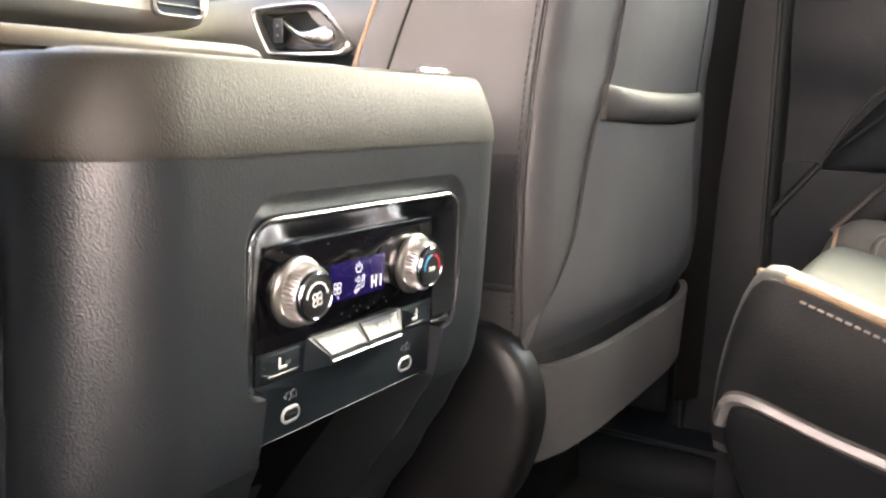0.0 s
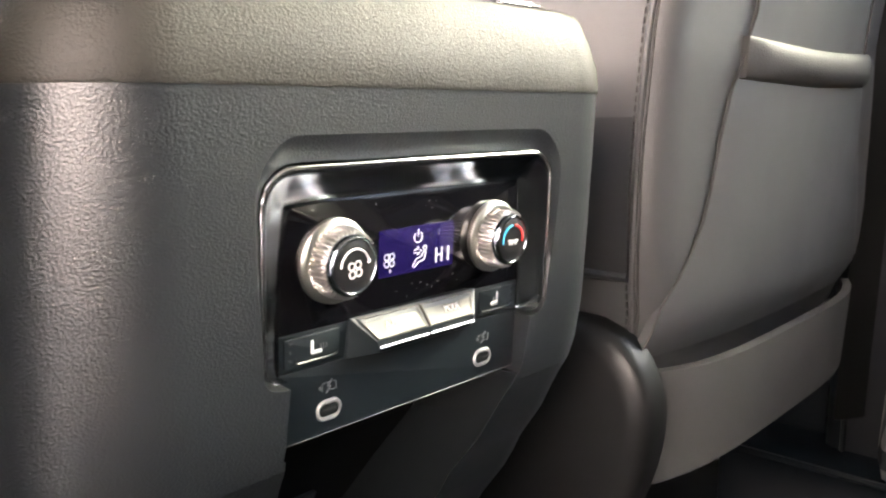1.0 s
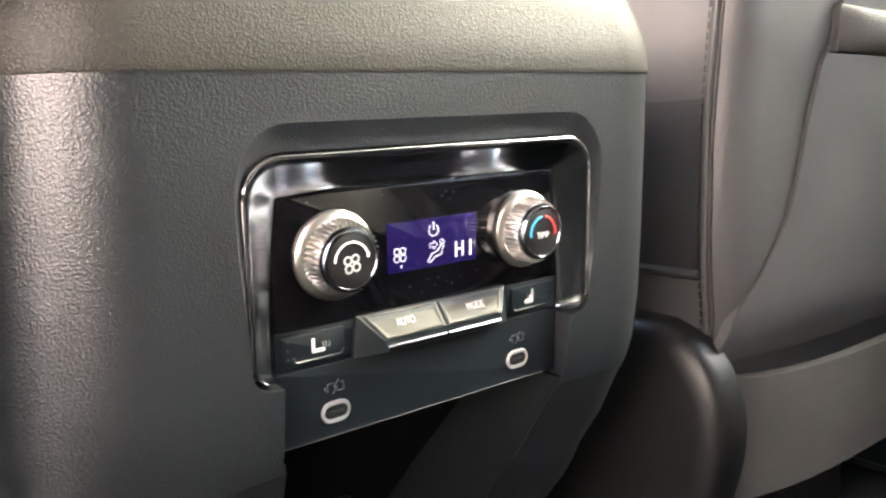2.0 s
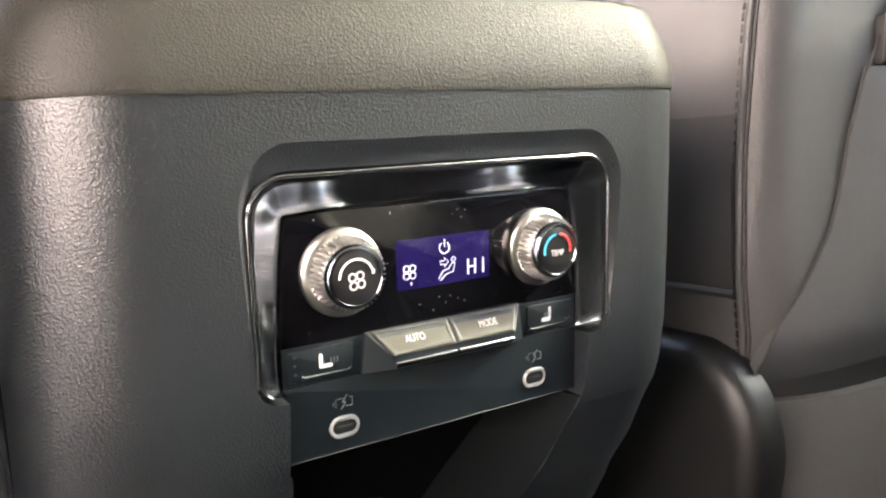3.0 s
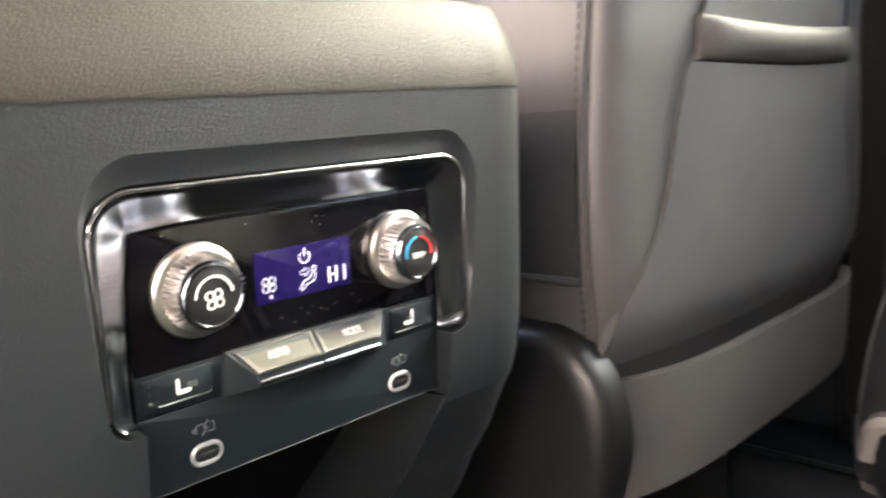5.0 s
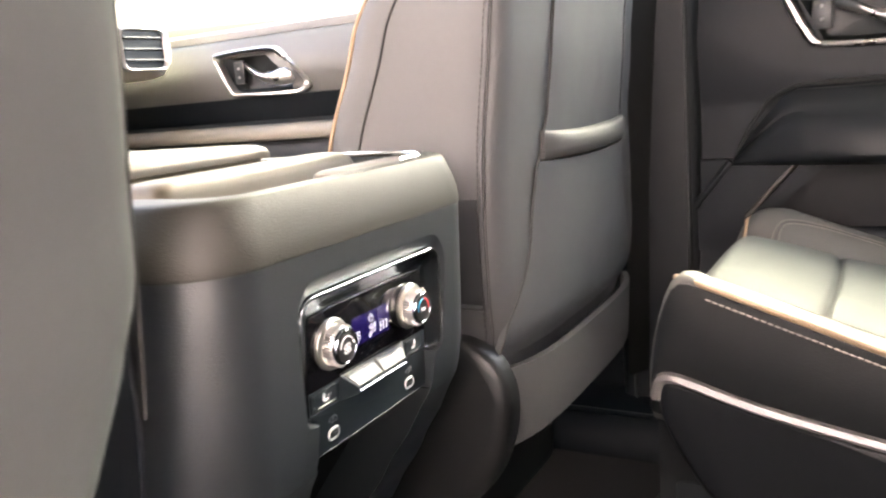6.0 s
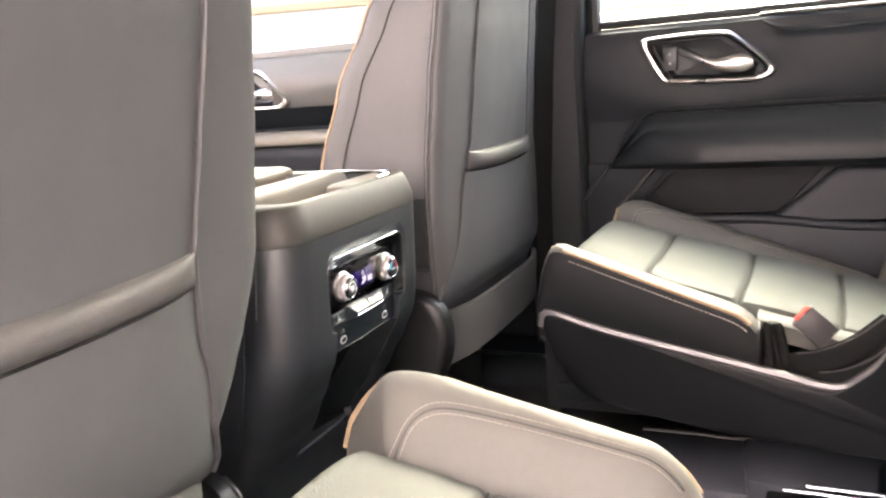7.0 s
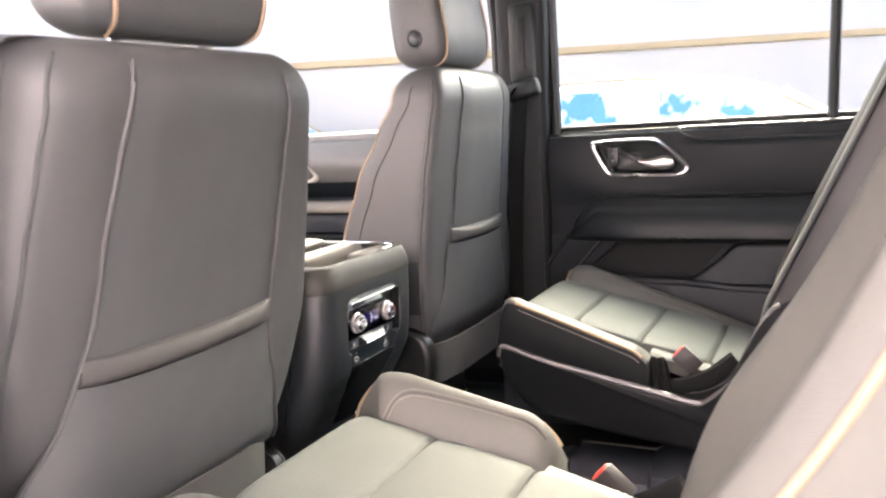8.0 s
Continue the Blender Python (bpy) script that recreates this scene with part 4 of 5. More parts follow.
def rear_seat(s, group, label):
    """s: side of the car, 1 right and -1 left. Built for the right side and mirrored."""
    seat = thing("captain_chair", (s * 0.42, -0.4, 0), label, "car seat", group)
    flip = lambda bm: moved(bm, Matrix.Diagonal((s, 1, 1, 1)))
    SLOPE = 0.27 if s > 0 else 0.245
    XI, XO, Y0 = 0.222, 0.622, -0.148          # inner and outer flank, front
    PI, PO = (0.280 if s > 0 else 0.296), 0.548                      # edges of the centre panel

    def top(x, y):
        """Height of the cushion."""
        z = 0.352 - SLOPE * (Y0 - y)
        t = clamp01((PI - x) / (PI - XI)) if x < PI else clamp01((x - PO) / (XO - PO))
        rise = 0.038 - 0.085 * (Y0 - y) if s > 0 else 0.052 + 0.035 * (Y0 - y)
        z += rise * math.sin(min(1, t / (0.96 if s > 0 else 0.74)) * math.pi / 2) ** 0.95
        # the crest rolls over towards the piping, lower towards the rear
        return z - (0.0 if s > 0 else 0.010 + 0.03 * (Y0 - y)) * clamp01((t - 0.70) / 0.30) ** 1.7

    GROOVES = (-0.262, -0.378, -0.494) if s > 0 else (-0.274, -0.395, -0.512)
    lift = lambda y: 0.003 + 0.030 * max(0, Y0 - y) if s > 0 else 0.008 + 0.075 * min(0.24, max(0, Y0 - y))

    def centre(x, y):
        z = top(x, y)
        t = (x - PI) / (PO - PI)
        z += 0.009 * (1 - (2 * t - 1) ** 6)
        for g in GROOVES:
            z -= 0.007 * math.exp(-((y - g - 0.004 * (2 * t - 1) ** 2) / 0.003) ** 2)
        for a, b in zip((-0.148,) + GROOVES, GROOVES + (-0.6,)):
            if b <= y <= a:
                z += 0.0022 * math.sin(math.pi * (a - y) / (a - b))
        edge = min(1, min(t, 1 - t) / 0.03)
        z -= (0.008 if s > 0 else 0.004) * (1 - edge) ** 2
        z += lift(y)
        f = clamp01((y - (Y0 - (0.022 if s > 0 else 0.034))) / 0.05)
        return z - 0.05 * f * f * 1.6

    cushion = part("cushion", flip(merge(sheet(lambda x, y: (x, y, centre(x, y)), span(PI, PO, 41), span(Y0 + (0.028 if s > 0 else 0.014), -0.60, 170), 0.03, (0, 0, 1)))), SEAT_CENTRE, seat, "grey leather seat centre with cross seams")
    core = [[(x, y + k, z) for x, z in ((PI - 0.03, 0.15), (PO + 0.03, 0.15), (PO + 0.03, 0.262 - SLOPE * (Y0 - y)), (PI - 0.03, 0.262 - SLOPE * (Y0 - y)))] for y, k in ((Y0 + 0.02, 0), (Y0 - 0.02, 0), (-0.40, 0), (-0.60, 0))]
    part("cushion_core", flip(loft(core)), FLANK, seat, "black cushion side")
    part("seam", flip(merge(*[tube([(x, g + 0.004 * (2 * (x - PI) / (PO - PI) - 1) ** 2, centre(x, g) + 0.001) for x in span(PI + .006, PO - .006, 24)], 0.0011, 5) for g in GROOVES])), SEAM, cushion)

    for inner in (True, False):
        flank, edge = (XI, PI) if inner else (XO, PO)
        o = -1 if inner else 1
        y_end = -0.400 if inner else -0.56
        tail = lambda y: (0.012 if s > 0 else 0.034) * max(0, 1 - (y - y_end) / (0.03 if s > 0 else 0.04)) ** 2.2
        # stations along the bolster: down its rounded nose, then back along the crest
        if s > 0:
            runs = [(-0.131, 0.098), (-0.132, 0.078), (-0.135, 0.058), (-0.139, 0.040), (-0.144, 0.024), (-0.150, 0.011), (-0.156, 0.0035), (-0.164, 0.0006), (-0.180, 0.0)]
        else:
            runs = [(-0.106, 0.108), (-0.109, 0.082), (-0.117, 0.059), (-0.126, 0.046), (-0.135, 0.035), (-0.144, 0.026), (-0.152, 0.0185), (-0.161, 0.012), (-0.172, 0.0072), (-0.185, 0.0036), (-0.200, 0.0010)]
        if s > 0 and not inner:
            runs = [(-0.131, 0.098), (-0.132, 0.078), (-0.136, 0.058), (-0.143, 0.040), (-0.152, 0.026), (-0.163, 0.0145), (-0.175, 0.007), (-0.190, 0.002), (-0.200, 0.0)]
        runs = runs + [(y, 0.0) for y in span(-0.205, y_end, 26)]

        def crown(q, y, drop=0.0):
            """A point on the bolster: q runs from the centre panel to the flank."""
            x = edge + (flank - edge) * q
            return x, top(x, min(y, -0.15)) - drop - (tail(y) if inner else 0.5 * tail(y)) + 0.004 * math.sin(math.pi * q)

        rings = []
        for y, drop in runs:
            ring = []
            for q in span(0, 1, 18):
                x, z = crown(q, y, drop)
                fall_back = 0.010 * (drop > 0) if s > 0 else 0.074 * min(1, drop / 0.06) ** 0.6
                ring.append((x, y - fall_back * (1 - q), z))
            zt = crown(1, y, drop)[1]
            low = min(zt - 0.02, 0.262 - 0.245 * (Y0 - y))
            for dx, k in ((0.0036, 0.03), (0.006, 0.10), (0.0078, 0.4), (0.0066, 0.75), (0.002, 1.0)):
                ring.append((flank + o * dx, y, zt + (low - zt) * k))
            ring.append((flank - o * 0.004, y, low - 0.01))
            ring.append((edge, y, low - 0.01))
            rings.append(ring)
        bol = part("bolster", flip(loft(rings)), SEAT_LEATHER, seat, "raised leather side bolster", sharp=50)

        if s > 0:
            part("bolster_end", flip(loft([[(x, y - d, z) for x, y, z in rings[-1]] for d in (0.0004, 0.003)])), FLANK, bol, "black end of the bolster")

        def flank_at(k, h):
            y, drop = runs[int(k)]
            zt = crown(1, y, drop)[1] - 0.0055
            z = zt + (min(zt - 0.015, 0.262 - 0.245 * (Y0 - y)) - zt) * h
            end = clamp01((y - y_end) / 0.03)
            return (flank + o * (0.0068 + 0.0046 * math.sin(math.pi * min(1, h * 1.1)) * min(1, 0.3 + end)), y - 0.001, z)

        part("bolster_flank", flip(sheet(flank_at, range(len(runs)), span(0, 1, 14), 0.004, (o, 0, 0))), FLANK, bol, "black vinyl bolster flank")
        low = (0.002 if inner else 0.007) if s > 0 else 0.0015
        line = [(flank + o * 0.0056, y + ((0.002 if s > 0 else 0.004) if d else 0), crown(1, y, d)[1] - (low if d < 0.03 else 0.001)) for y, d in runs[1:-1]]
        if s > 0:
            # the piping crosses the nose from the centre panel, then runs back along the flank
            lead = []
            for q in span(0.04, 0.80, 9):
                y = -0.143 - 0.010 * q
                drop = next(d0 + (d1 - d0) * (y0 - y) / (y0 - y1) for (y0, d0), (y1, d1) in zip(runs[2:12], runs[3:13]) if y1 <= y <= y0)
                x, z = crown(q, y, drop)
                lead.append((x, y - 0.010 * (1 - q), z - 0.0014))
            line = lead + [p for p in line if p[1] < lead[-1][1] - 0.012]
        part("piping", flip(tube(spline(line, 3), 0.0030, 8)), PIPING, bol, "tan leather piping")
        part("stitching", flip(stitches([(x + o * 0.0100, y, z - 0.0078) for x, y, z in line[9:]], 0.0054, 0.0038, 0.0007)), THREAD, bol, "pale row of stitches")["kind"] = "stuff"
        # the double-stitched seam on the slope of the bolster
        if s > 0:
            course = ((0.02, -0.186), (0.22, -0.188), (0.42, -0.196), (0.54, -0.215), (0.60, -0.245), (0.61, -0.29), (0.60, -0.35), (0.58, y_end + 0.012))
        else:
            course = ((0.02, -0.190), (0.13, -0.194), (0.28, -0.201), (0.40, -0.213), (0.465, -0.230), (0.505, -0.262), (0.54, -0.307), (0.56, -0.35), (0.57, y_end + 0.012))
        for off in (0.0, 0.0040, 0.0080):
            arcline = [(edge + (flank - edge) * (q - min(1, k / 3) * off * 10), y - off * max(0, 1 - k / 3.5), 0) for k, (q, y) in enumerate(course)]
            seam = [(x, y, crown((x - edge) / (flank - edge), y)[1] + 0.0004) for x, y, _ in spline(arcline, 5)]
            if off == 0.0040:
                part("seam", flip(tube([(x, y, z - 0.0004) for x, y, z in seam], 0.0008, 5)), SEAT_SEAM, bol, "sewn joint between the two rows of stitches")
            else:
                part("stitching", flip(stitches(seam, 0.0042, 0.0032, 0.00045)), SEAT_THREAD, bol)["kind"] = "stuff"
    # base: shield on the aisle side with a rolled upper edge, and the frame below
    upper = [(-0.141, 0.268), (-0.140, 0.288), (-0.150, 0.2985), (-0.20, 0.284), (-0.241, 0.274), (-0.312, 0.260), (-0.38, 0.2465), (-0.435, 0.235), (-0.470, 0.2275), (-0.492, 0.228), (-0.512, 0.242), (-0.538, 0.270), (-0.566, 0.333), (-0.590, 0.379), (-0.612, 0.398), (-0.634, 0.405)]
    lowerl = [(-0.66, 0.395), (-0.67, 0.30), (-0.66, 0.16), (-0.62, 0.148), (-0.50, 0.148), (-0.40, 0.153), (-0.33, 0.163), (-0.262, 0.175), (-0.208, 0.187), (-0.178, 0.203), (-0.156, 0.235), (-0.146, 0.256)]
    outline = spline([(0, a, b) for a, b in upper], 5) + spline([(0, a, b) for a, b in lowerl], 4)
    mid = Vector((0, -0.42, 0.18))
    rings = []
    for x, g in ((0.250, 0.0), (0.213, 0.0), (0.2065, 0.0015), (0.203, 0.005), (0.2015, 0.011)):
        rings.append([(x, (q + (mid - q).normalized() * g).y, (q + (mid - q).normalized() * g).z) for q in outline])
    shield = part("base_shield", flip(loft(rings)), SHIELD, seat, "dark plastic base shield with a rolled edge")
    # lip of the dark shield, coloured pale as its highlight
    part("rolled_edge", flip(tube([(0.2095, q.y, q.z) for q in spline([(0, a, b) for a, b in upper], 5)[3:-6]], 0.0062, 8)), LIP_HIGHLIGHT_AND_STRIP, shield, "rolled plastic lip, its highlight in the colour")
    folds = []
    for z, k in ((0.20, 1.1), (0.225, 1.0), (0.25, 0.86), (0.272, 0.74), (0.287, 0.66), (0.292, 0.45)):
        folds.append([(0.238 + k * (0.013 + 0.0028 * math.sin(7 * a + 40 * z)) * math.cos(a), -0.416 + k * (0.016 + 0.0028 * math.sin(7 * a + 40 * z)) * math.sin(a) - 0.10 * (0.292 - z), z) for a in span(0, 2 * math.pi * 41 / 42, 42)])
    if s > 0:
        part("sleeve", flip(loft(folds)), BELT, seat, "dark folded cloth sleeve at the end of the bolster")
    part("filler", flip(box(0.258, 0.30, -0.58, -0.40, 0.16, 0.232, 0.008)), FLANK, seat, "black cover beside the cushion")
    # leather behind the short bolster, with a double-stitched seam
    rear_pad = lambda x, y: (x, y, top(PI, y) + lift(y) - 0.001 - 0.03 * clamp01((PI - 0.012 - x) / 0.03) ** 2.5)
    pad = part("rear_pad", flip(sheet(rear_pad, span(PI + 0.004, 0.254, 12), span(-0.398, -0.60, 24), 0.02, (0, 0, 1))), SEAT_LEATHER, seat, "leather side of the cushion behind the bolster")
    for y in (-0.474, -0.482):
        part("stitching", flip(stitches([(x, y, rear_pad(x, y)[2] + 0.0006) for x in span(PI, 0.258, 10)], 0.0048, 0.0034, 0.0005)), THREAD, pad)["kind"] = "stuff"
    part("tray", flip(box(0.245, 0.60, -0.60, -0.14, 0.16, 0.19, 0.01)), BLACK, seat, "black seat pan")
    for y in (-0.57, -0.46):
        for x in (0.49, 0.56):
            part("leg", flip(box(x - 0.018, x + 0.018, y - 0.05, y + 0.05, 0.0, 0.17, 0.006)), BLACK, seat, "black steel seat leg")
    part("trim_clip", flip(box(0.222, 0.244, -0.442, -0.424, 0.215, 0.2285, 0.003)), CLIP, shield, "pale plastic clip on the shield's ledge")

    # backrest, reclined
    TILTB = 25.0
    lean = Matrix.Translation((0, -0.545 if s > 0 else -0.562, 0.235)) @ Matrix.Rotation(radians(TILTB), 4, "X")
    putb = lambda bm: flip(moved(bm, lean))

    def fronty(x, h):
        c = 0.422
        t = abs(x - c)
        y = -0.012 + 0.010 * math.cos(min(1, t / 0.13) * math.pi / 2)
        if t > 0.125:
            q = clamp01((t - 0.125) / 0.062)
            y += (0.046 * min(1, 0.35 + h / 0.25) if s > 0 else 0.046 + 0.024 * math.exp(-((h - 0.14) / 0.13) ** 2)) * q * q * (3 - 2 * q)
        if t > 0.187:
            q = (t - 0.187) / 0.028
            y -= 0.085 * q ** 2.0
        return y

    halfw = lambda h: lerp_table([(0.0, 0.196), (0.06, 0.203), (0.15, 0.208), (0.35, 0.212), (0.52, 0.205), (0.60, 0.18), (0.635, 0.14)], h)[0]
    rings = []
    for h in span(0.0, 0.64, 36):
        w = halfw(h)
        fade = clamp01((0.66 - h) / 0.06) ** .5
        ring = [(0.422 + w * u, fronty(0.422 + 0.215 * u, h) * fade, h) for u in span(-1, 1, 41)]
        ring += [(0.422 + w * u * 0.98, -0.115 * fade - 0.01, h) for u in span(1, -1, 15)]
        rings.append(ring)
    back = part("backrest", putb(loft(rings)), SEAT_LEATHER, seat, "grey leather backrest with raised bolsters", sharp=60)
    for o in (-1, 1):
        if o > 0:
            line = [(0.422 + 0.2035 * halfw(h) / 0.215, fronty(0.422 + 0.2035, h) + 0.0005, h) for h in span(0.05, 0.60, 30)]
            part("piping", putb(tube(line, 0.0034, 8)), PIPING, back, "tan leather piping")
        part("seam", putb(tube([(0.422 + o * 0.128 * halfw(h) / 0.215, fronty(0.422 + o * 0.128, h) + 0.0004, h) for h in span(0.02, 0.60, 30)], 0.0012, 6)), SEAM, back)
        part("side_seam", putb(tube([(0.422 + o * (halfw(h) + 0.0005), -0.058, h) for h in span(0.03, 0.60, 30)], 0.0016, 6)), SEAM, back)
    if s > 0:
        def side_at(k, h):
            """The dark side facing the aisle, from the front roll to the shell."""
            u = min(1, 0.915 + 0.085 * k / 0.45)
            y = fronty(0.422 - 0.215 * u, h)
            y = y + 0.001 if k < 0.45 else y + (-0.112 - y) * (k - 0.45) / 0.55
            return (0.422 - halfw(h) * u - 0.002, y, h)

        side = part("side_panel", putb(sheet(side_at, span(0, 1, 21), span(0.0, 0.58, 24), 0.002, (-1, 0, 0))), SIDE_VINYL, back, "dark vinyl side panel")
        part("seam", putb(tube([(x - 0.002, y + 0.001, z) for x, y, z in (side_at(0.0, h) for h in span(0.0, 0.58, 30))], 0.0028, 8)), BLACK, side, "black joint along the side panel")
    part("back_shell", putb(loft([[(p, q, h) for p, q in rounded(0.422 - halfw(h) * 0.985, 0.422 + halfw(h) * 0.985, -0.152, -0.098, 0.02, 4)] for h in span(0.0, 0.62, 16)])), BLACK, back, "black plastic back shell")
    # belt buckle beside the cushion
    buckle = thing("belt_buckle", (s * 0.245, -0.45, 0.24), "dark belt buckle with a red press button on the seat flank", "seat belt", "belt buckles")
    m = Matrix.Diagonal((s, 1, 1, 1)) @ Matrix.Translation((0.246, -0.462, 0.287)) @ Matrix.Rotation(radians(-48), 4, "X") @ Matrix.Rotation(radians(14), 4, "Z") @ Matrix.Scale(0.74, 4)
    part("housing", moved(box(-0.012, 0.012, -0.021, 0.021, -0.028, 0.028, 0.004), m), BUCKLE, buckle, "dark plastic housing")
    part("press_button", moved(box(-0.0095, 0.0095, -0.017, 0.012, 0.0245, 0.0305, 0.002), m), BUCKLE_RED, buckle, "red press button")
    for path, high in (([(0.238, -0.438, 0.240), (0.231, -0.468, 0.249), (0.232, -0.505, 0.268), (0.242, -0.54, 0.296)], 3.6), ([(0.228, -0.462, 0.224), (0.2225, -0.495, 0.234), (0.225, -0.528, 0.254), (0.236, -0.552, 0.284)], 3.0)):
        line = spline([(s * x, y, z) for x, y, z in path], 6)
        part("strap", tube(line, 0.0042, 12, flat=high), BELT, buckle, "folded black webbing")
        part("hem", tube([(q.x - s * 0.0012, q.y, q.z + 0.0040 * high) for q in line[1:-1]], 0.0011, 6), BUCKLE, buckle)
    if s < 0:
        part("anchor_cap", loft([[(-0.2035 + dx, -0.569 + r * math.cos(a), 0.324 + r * 1.3 * math.sin(a)) for a in span(0, 2 * math.pi * 15 / 16, 16)] for dx, r in ((-0.006, 0.0075), (0.0, 0.0075), (0.0025, 0.005))]), CLIP, seat, "small pale anchor cap")
    return seat


rear_seat(1, "captain's chairs", "grey leather captain's chair with tan piping on the far side")
rear_seat(-1, "captain's chairs", "grey leather captain's chair with tan piping at the open door")


# ---- floor fittings ----
cover = thing("floor_cover", (0.35, -0.3, 0), "dark moulded plastic cover over the seat mounting on the floor", "floor cover")


def moulded(outline, z0, z1, r=0.006):
    """A flat moulding with a softened upper edge."""
    c = Vector((sum(p[0] for p in outline) / len(outline), sum(p[1] for p in outline) / len(outline)))
    rows = []
    for z, g in ((z0, 0), (z1 - r, 0), (z1 - r * .3, r * .3), (z1, r)):
        rows.append([(p[0] + (c.x - p[0]) / (c - Vector(p)).length * g, p[1] + (c.y - p[1]) / (c - Vector(p)).length * g, z) for p in outline])
    return loft(rows)


plate = part("plate", moulded([(0.272, -0.385), (0.436, -0.368), (0.434, -0.219), (0.272, -0.219)], 0.001, 0.043), TRAY, cover, "dark grey plate with a raised lip")
part("lip", tube(spline([(0.430, -0.221, 0.043), (0.432, -0.29, 0.0435), (0.432, -0.362, 0.0435), (0.452, -0.378, 0.044)]), 0.0035, 8), LIP_HIGHLIGHT_AND_STRIP, plate)
part("nose", moulded([(0.285, -0.214), (0.42, -0.214), (0.395, -0.175), (0.35, -0.145), (0.30, -0.15)], 0.001, 0.041, 0.012), TRAY, cover, "rounded front piece")
part("ramp", loft([[(x, y, z) for x, z in ((0.336, 0.001), (0.336, 0.03 - d), (0.36, 0.044 - d), (0.60, 0.046 - d), (0.60, 0.001))] for y, d in ((-0.372, 0.0), (-0.45, 0.004), (-0.62, 0.012))]), TRAY, cover, "sloping part beside the rails")
rail = thing("seat_rail", (0.3, -0.6, 0), "bright steel seat rail in a dark slot on the floor", "seat rail", "seat rails")
part("channel", box(0.274, 0.332, -0.95, -0.405, 0.001, 0.022, 0.004), BLACK, rail, "black channel")
part("runner", tube([(0.303, -0.427, 0.040), (0.302, -0.46, 0.041), (0.300, -0.90, 0.041)], 0.0034, 8), DARK_CHROME, rail, "bright steel runner")
part("runner", tube([(0.318, -0.455, 0.041), (0.319, -0.50, 0.041), (0.323, -0.90, 0.041)], 0.0034, 8), DARK_CHROME, rail, "bright steel runner")
part("web", box(0.300, 0.318, -0.92, -0.46, 0.018, 0.036, 0.002), TRAY, rail, "grey web between the runners")
part("stop", loft([[(0.352 + r * math.cos(a), -0.56 + r * math.sin(a), z) for a in span(0, 2 * math.pi * 19 / 20, 20)] for z, r in ((0.001, 0.02), (0.062, 0.02), (0.067, 0.017), (0.068, 0.010))]), SATIN, rail, "round dark end stop")
sill_plate = thing("sill_plate", (0.68, -0.2, 0), "dark plastic sill trim along the floor by the door", "sill trim")
part("plate", loft([[(x, y, z) for x, z in ((0.64, 0.0), (0.64, 0.03), (0.655, 0.055), (0.70, 0.075), (0.76, 0.075), (0.76, 0.0))] for y in (-1.1, 1.1)]), TRIM, sill_plate)
part("groove", tube([(0.66, -1.1, 0.062), (0.66, 1.1, 0.062)], 0.004, 6), SATIN, sill_plate)
part("foot_rail", tube([(0.30, -0.02, 0.012), (0.36, -0.045, 0.02), (0.62, -0.075, 0.02)], 0.008, 8), TRIM, sill_plate)


# ---- doors ----
def handle(door, y0, z0, x, s):
    """The chrome-framed door release; y0, z0: the frame's front upper corner."""
    crn = [(0.001, -0.008), (-0.012, 0.002), (-0.125, 0.004), (-0.160, -0.010), (-0.213, -0.060), (-0.206, -0.077), (-0.175, -0.0815), (-0.05, -0.077), (-0.028, -0.066), (-0.004, -0.022)]
    pts = [(x, y0 + a, z0 + b) for a, b in crn]
    p = pts + pts[:2]
    ring = resample3(spline([pts[-1]] + p, 8)[8:-8], 72)
    c = Vector((x, y0 - 0.1, z0 - 0.04))
    rows = []
    for k, dx in ((1.01, 0.006), (1.01, -0.003), (0.99, -0.0075), (0.955, -0.0095), (0.91, -0.0085), (0.88, -0.004), (0.865, 0.004)):
        rows.append([(s * (q.x + dx), c.y + (q.y - c.y) * k, c.z + (q.z - c.z) * (k if k > .95 else k - 0.03)) for q in ring])
    part("handle_frame", loft(rows, caps=False), SATIN_CHROME, door, "satin chrome handle surround")
    bowl = []
    for k, dx in ((0.89, 0.0), (0.83, 0.010), (0.70, 0.022), (0.4, 0.027), (0.05, 0.028)):
        bowl.append([(s * (q.x + dx), c.y + (q.y - c.y) * k, c.z + (q.z - c.z) * k) for q in ring])
    part("handle_bowl", loft(bowl, caps=False), BLACK, door, "dark hollow behind the handle")
    mids = spline([(x + 0.012, y0 - 0.060, z0 - 0.026), (x - 0.002, y0 - 0.085, z0 - 0.036), (x - 0.009, y0 - 0.120, z0 - 0.052), (x - 0.009, y0 - 0.152, z0 - 0.054), (x - 0.004, y0 - 0.180, z0 - 0.052)], 6)
    rings = []
    for i, q in enumerate(mids):
        t = i / (len(mids) - 1)
        h = 0.0065 + 0.0085 * clamp01((t - 0.4) / 0.4) - 0.006 * clamp01((t - 0.9) / 0.1)
        rings.append([(s * (q.x + 0.006 * math.cos(a)), q.y + 0.002 * math.sin(a), q.z + 0.2 * h + h * math.sin(a)) for a in span(0, 2 * math.pi * 11 / 12, 12)])
    part("lever", loft(rings), SATIN_CHROME, door, "satin chrome release lever")
    lock = part("lock_switch", moved(box(-0.004, 0.004, -0.012, 0.012, -0.02, 0.02, 0.002), Matrix.Translation((s * (x + 0.012), y0 - 0.045, z0 - 0.036))), SATIN, door, "black lock switch")
    for dz in (0.008, -0.008):
        part("dot", moved(box(-0.001, 0.001, -0.002, 0.002, -0.002, 0.002), Matrix.Translation((s * (x + 0.0075), y0 - 0.045, z0 - 0.036 + dz))), DIM_PRINT, lock)


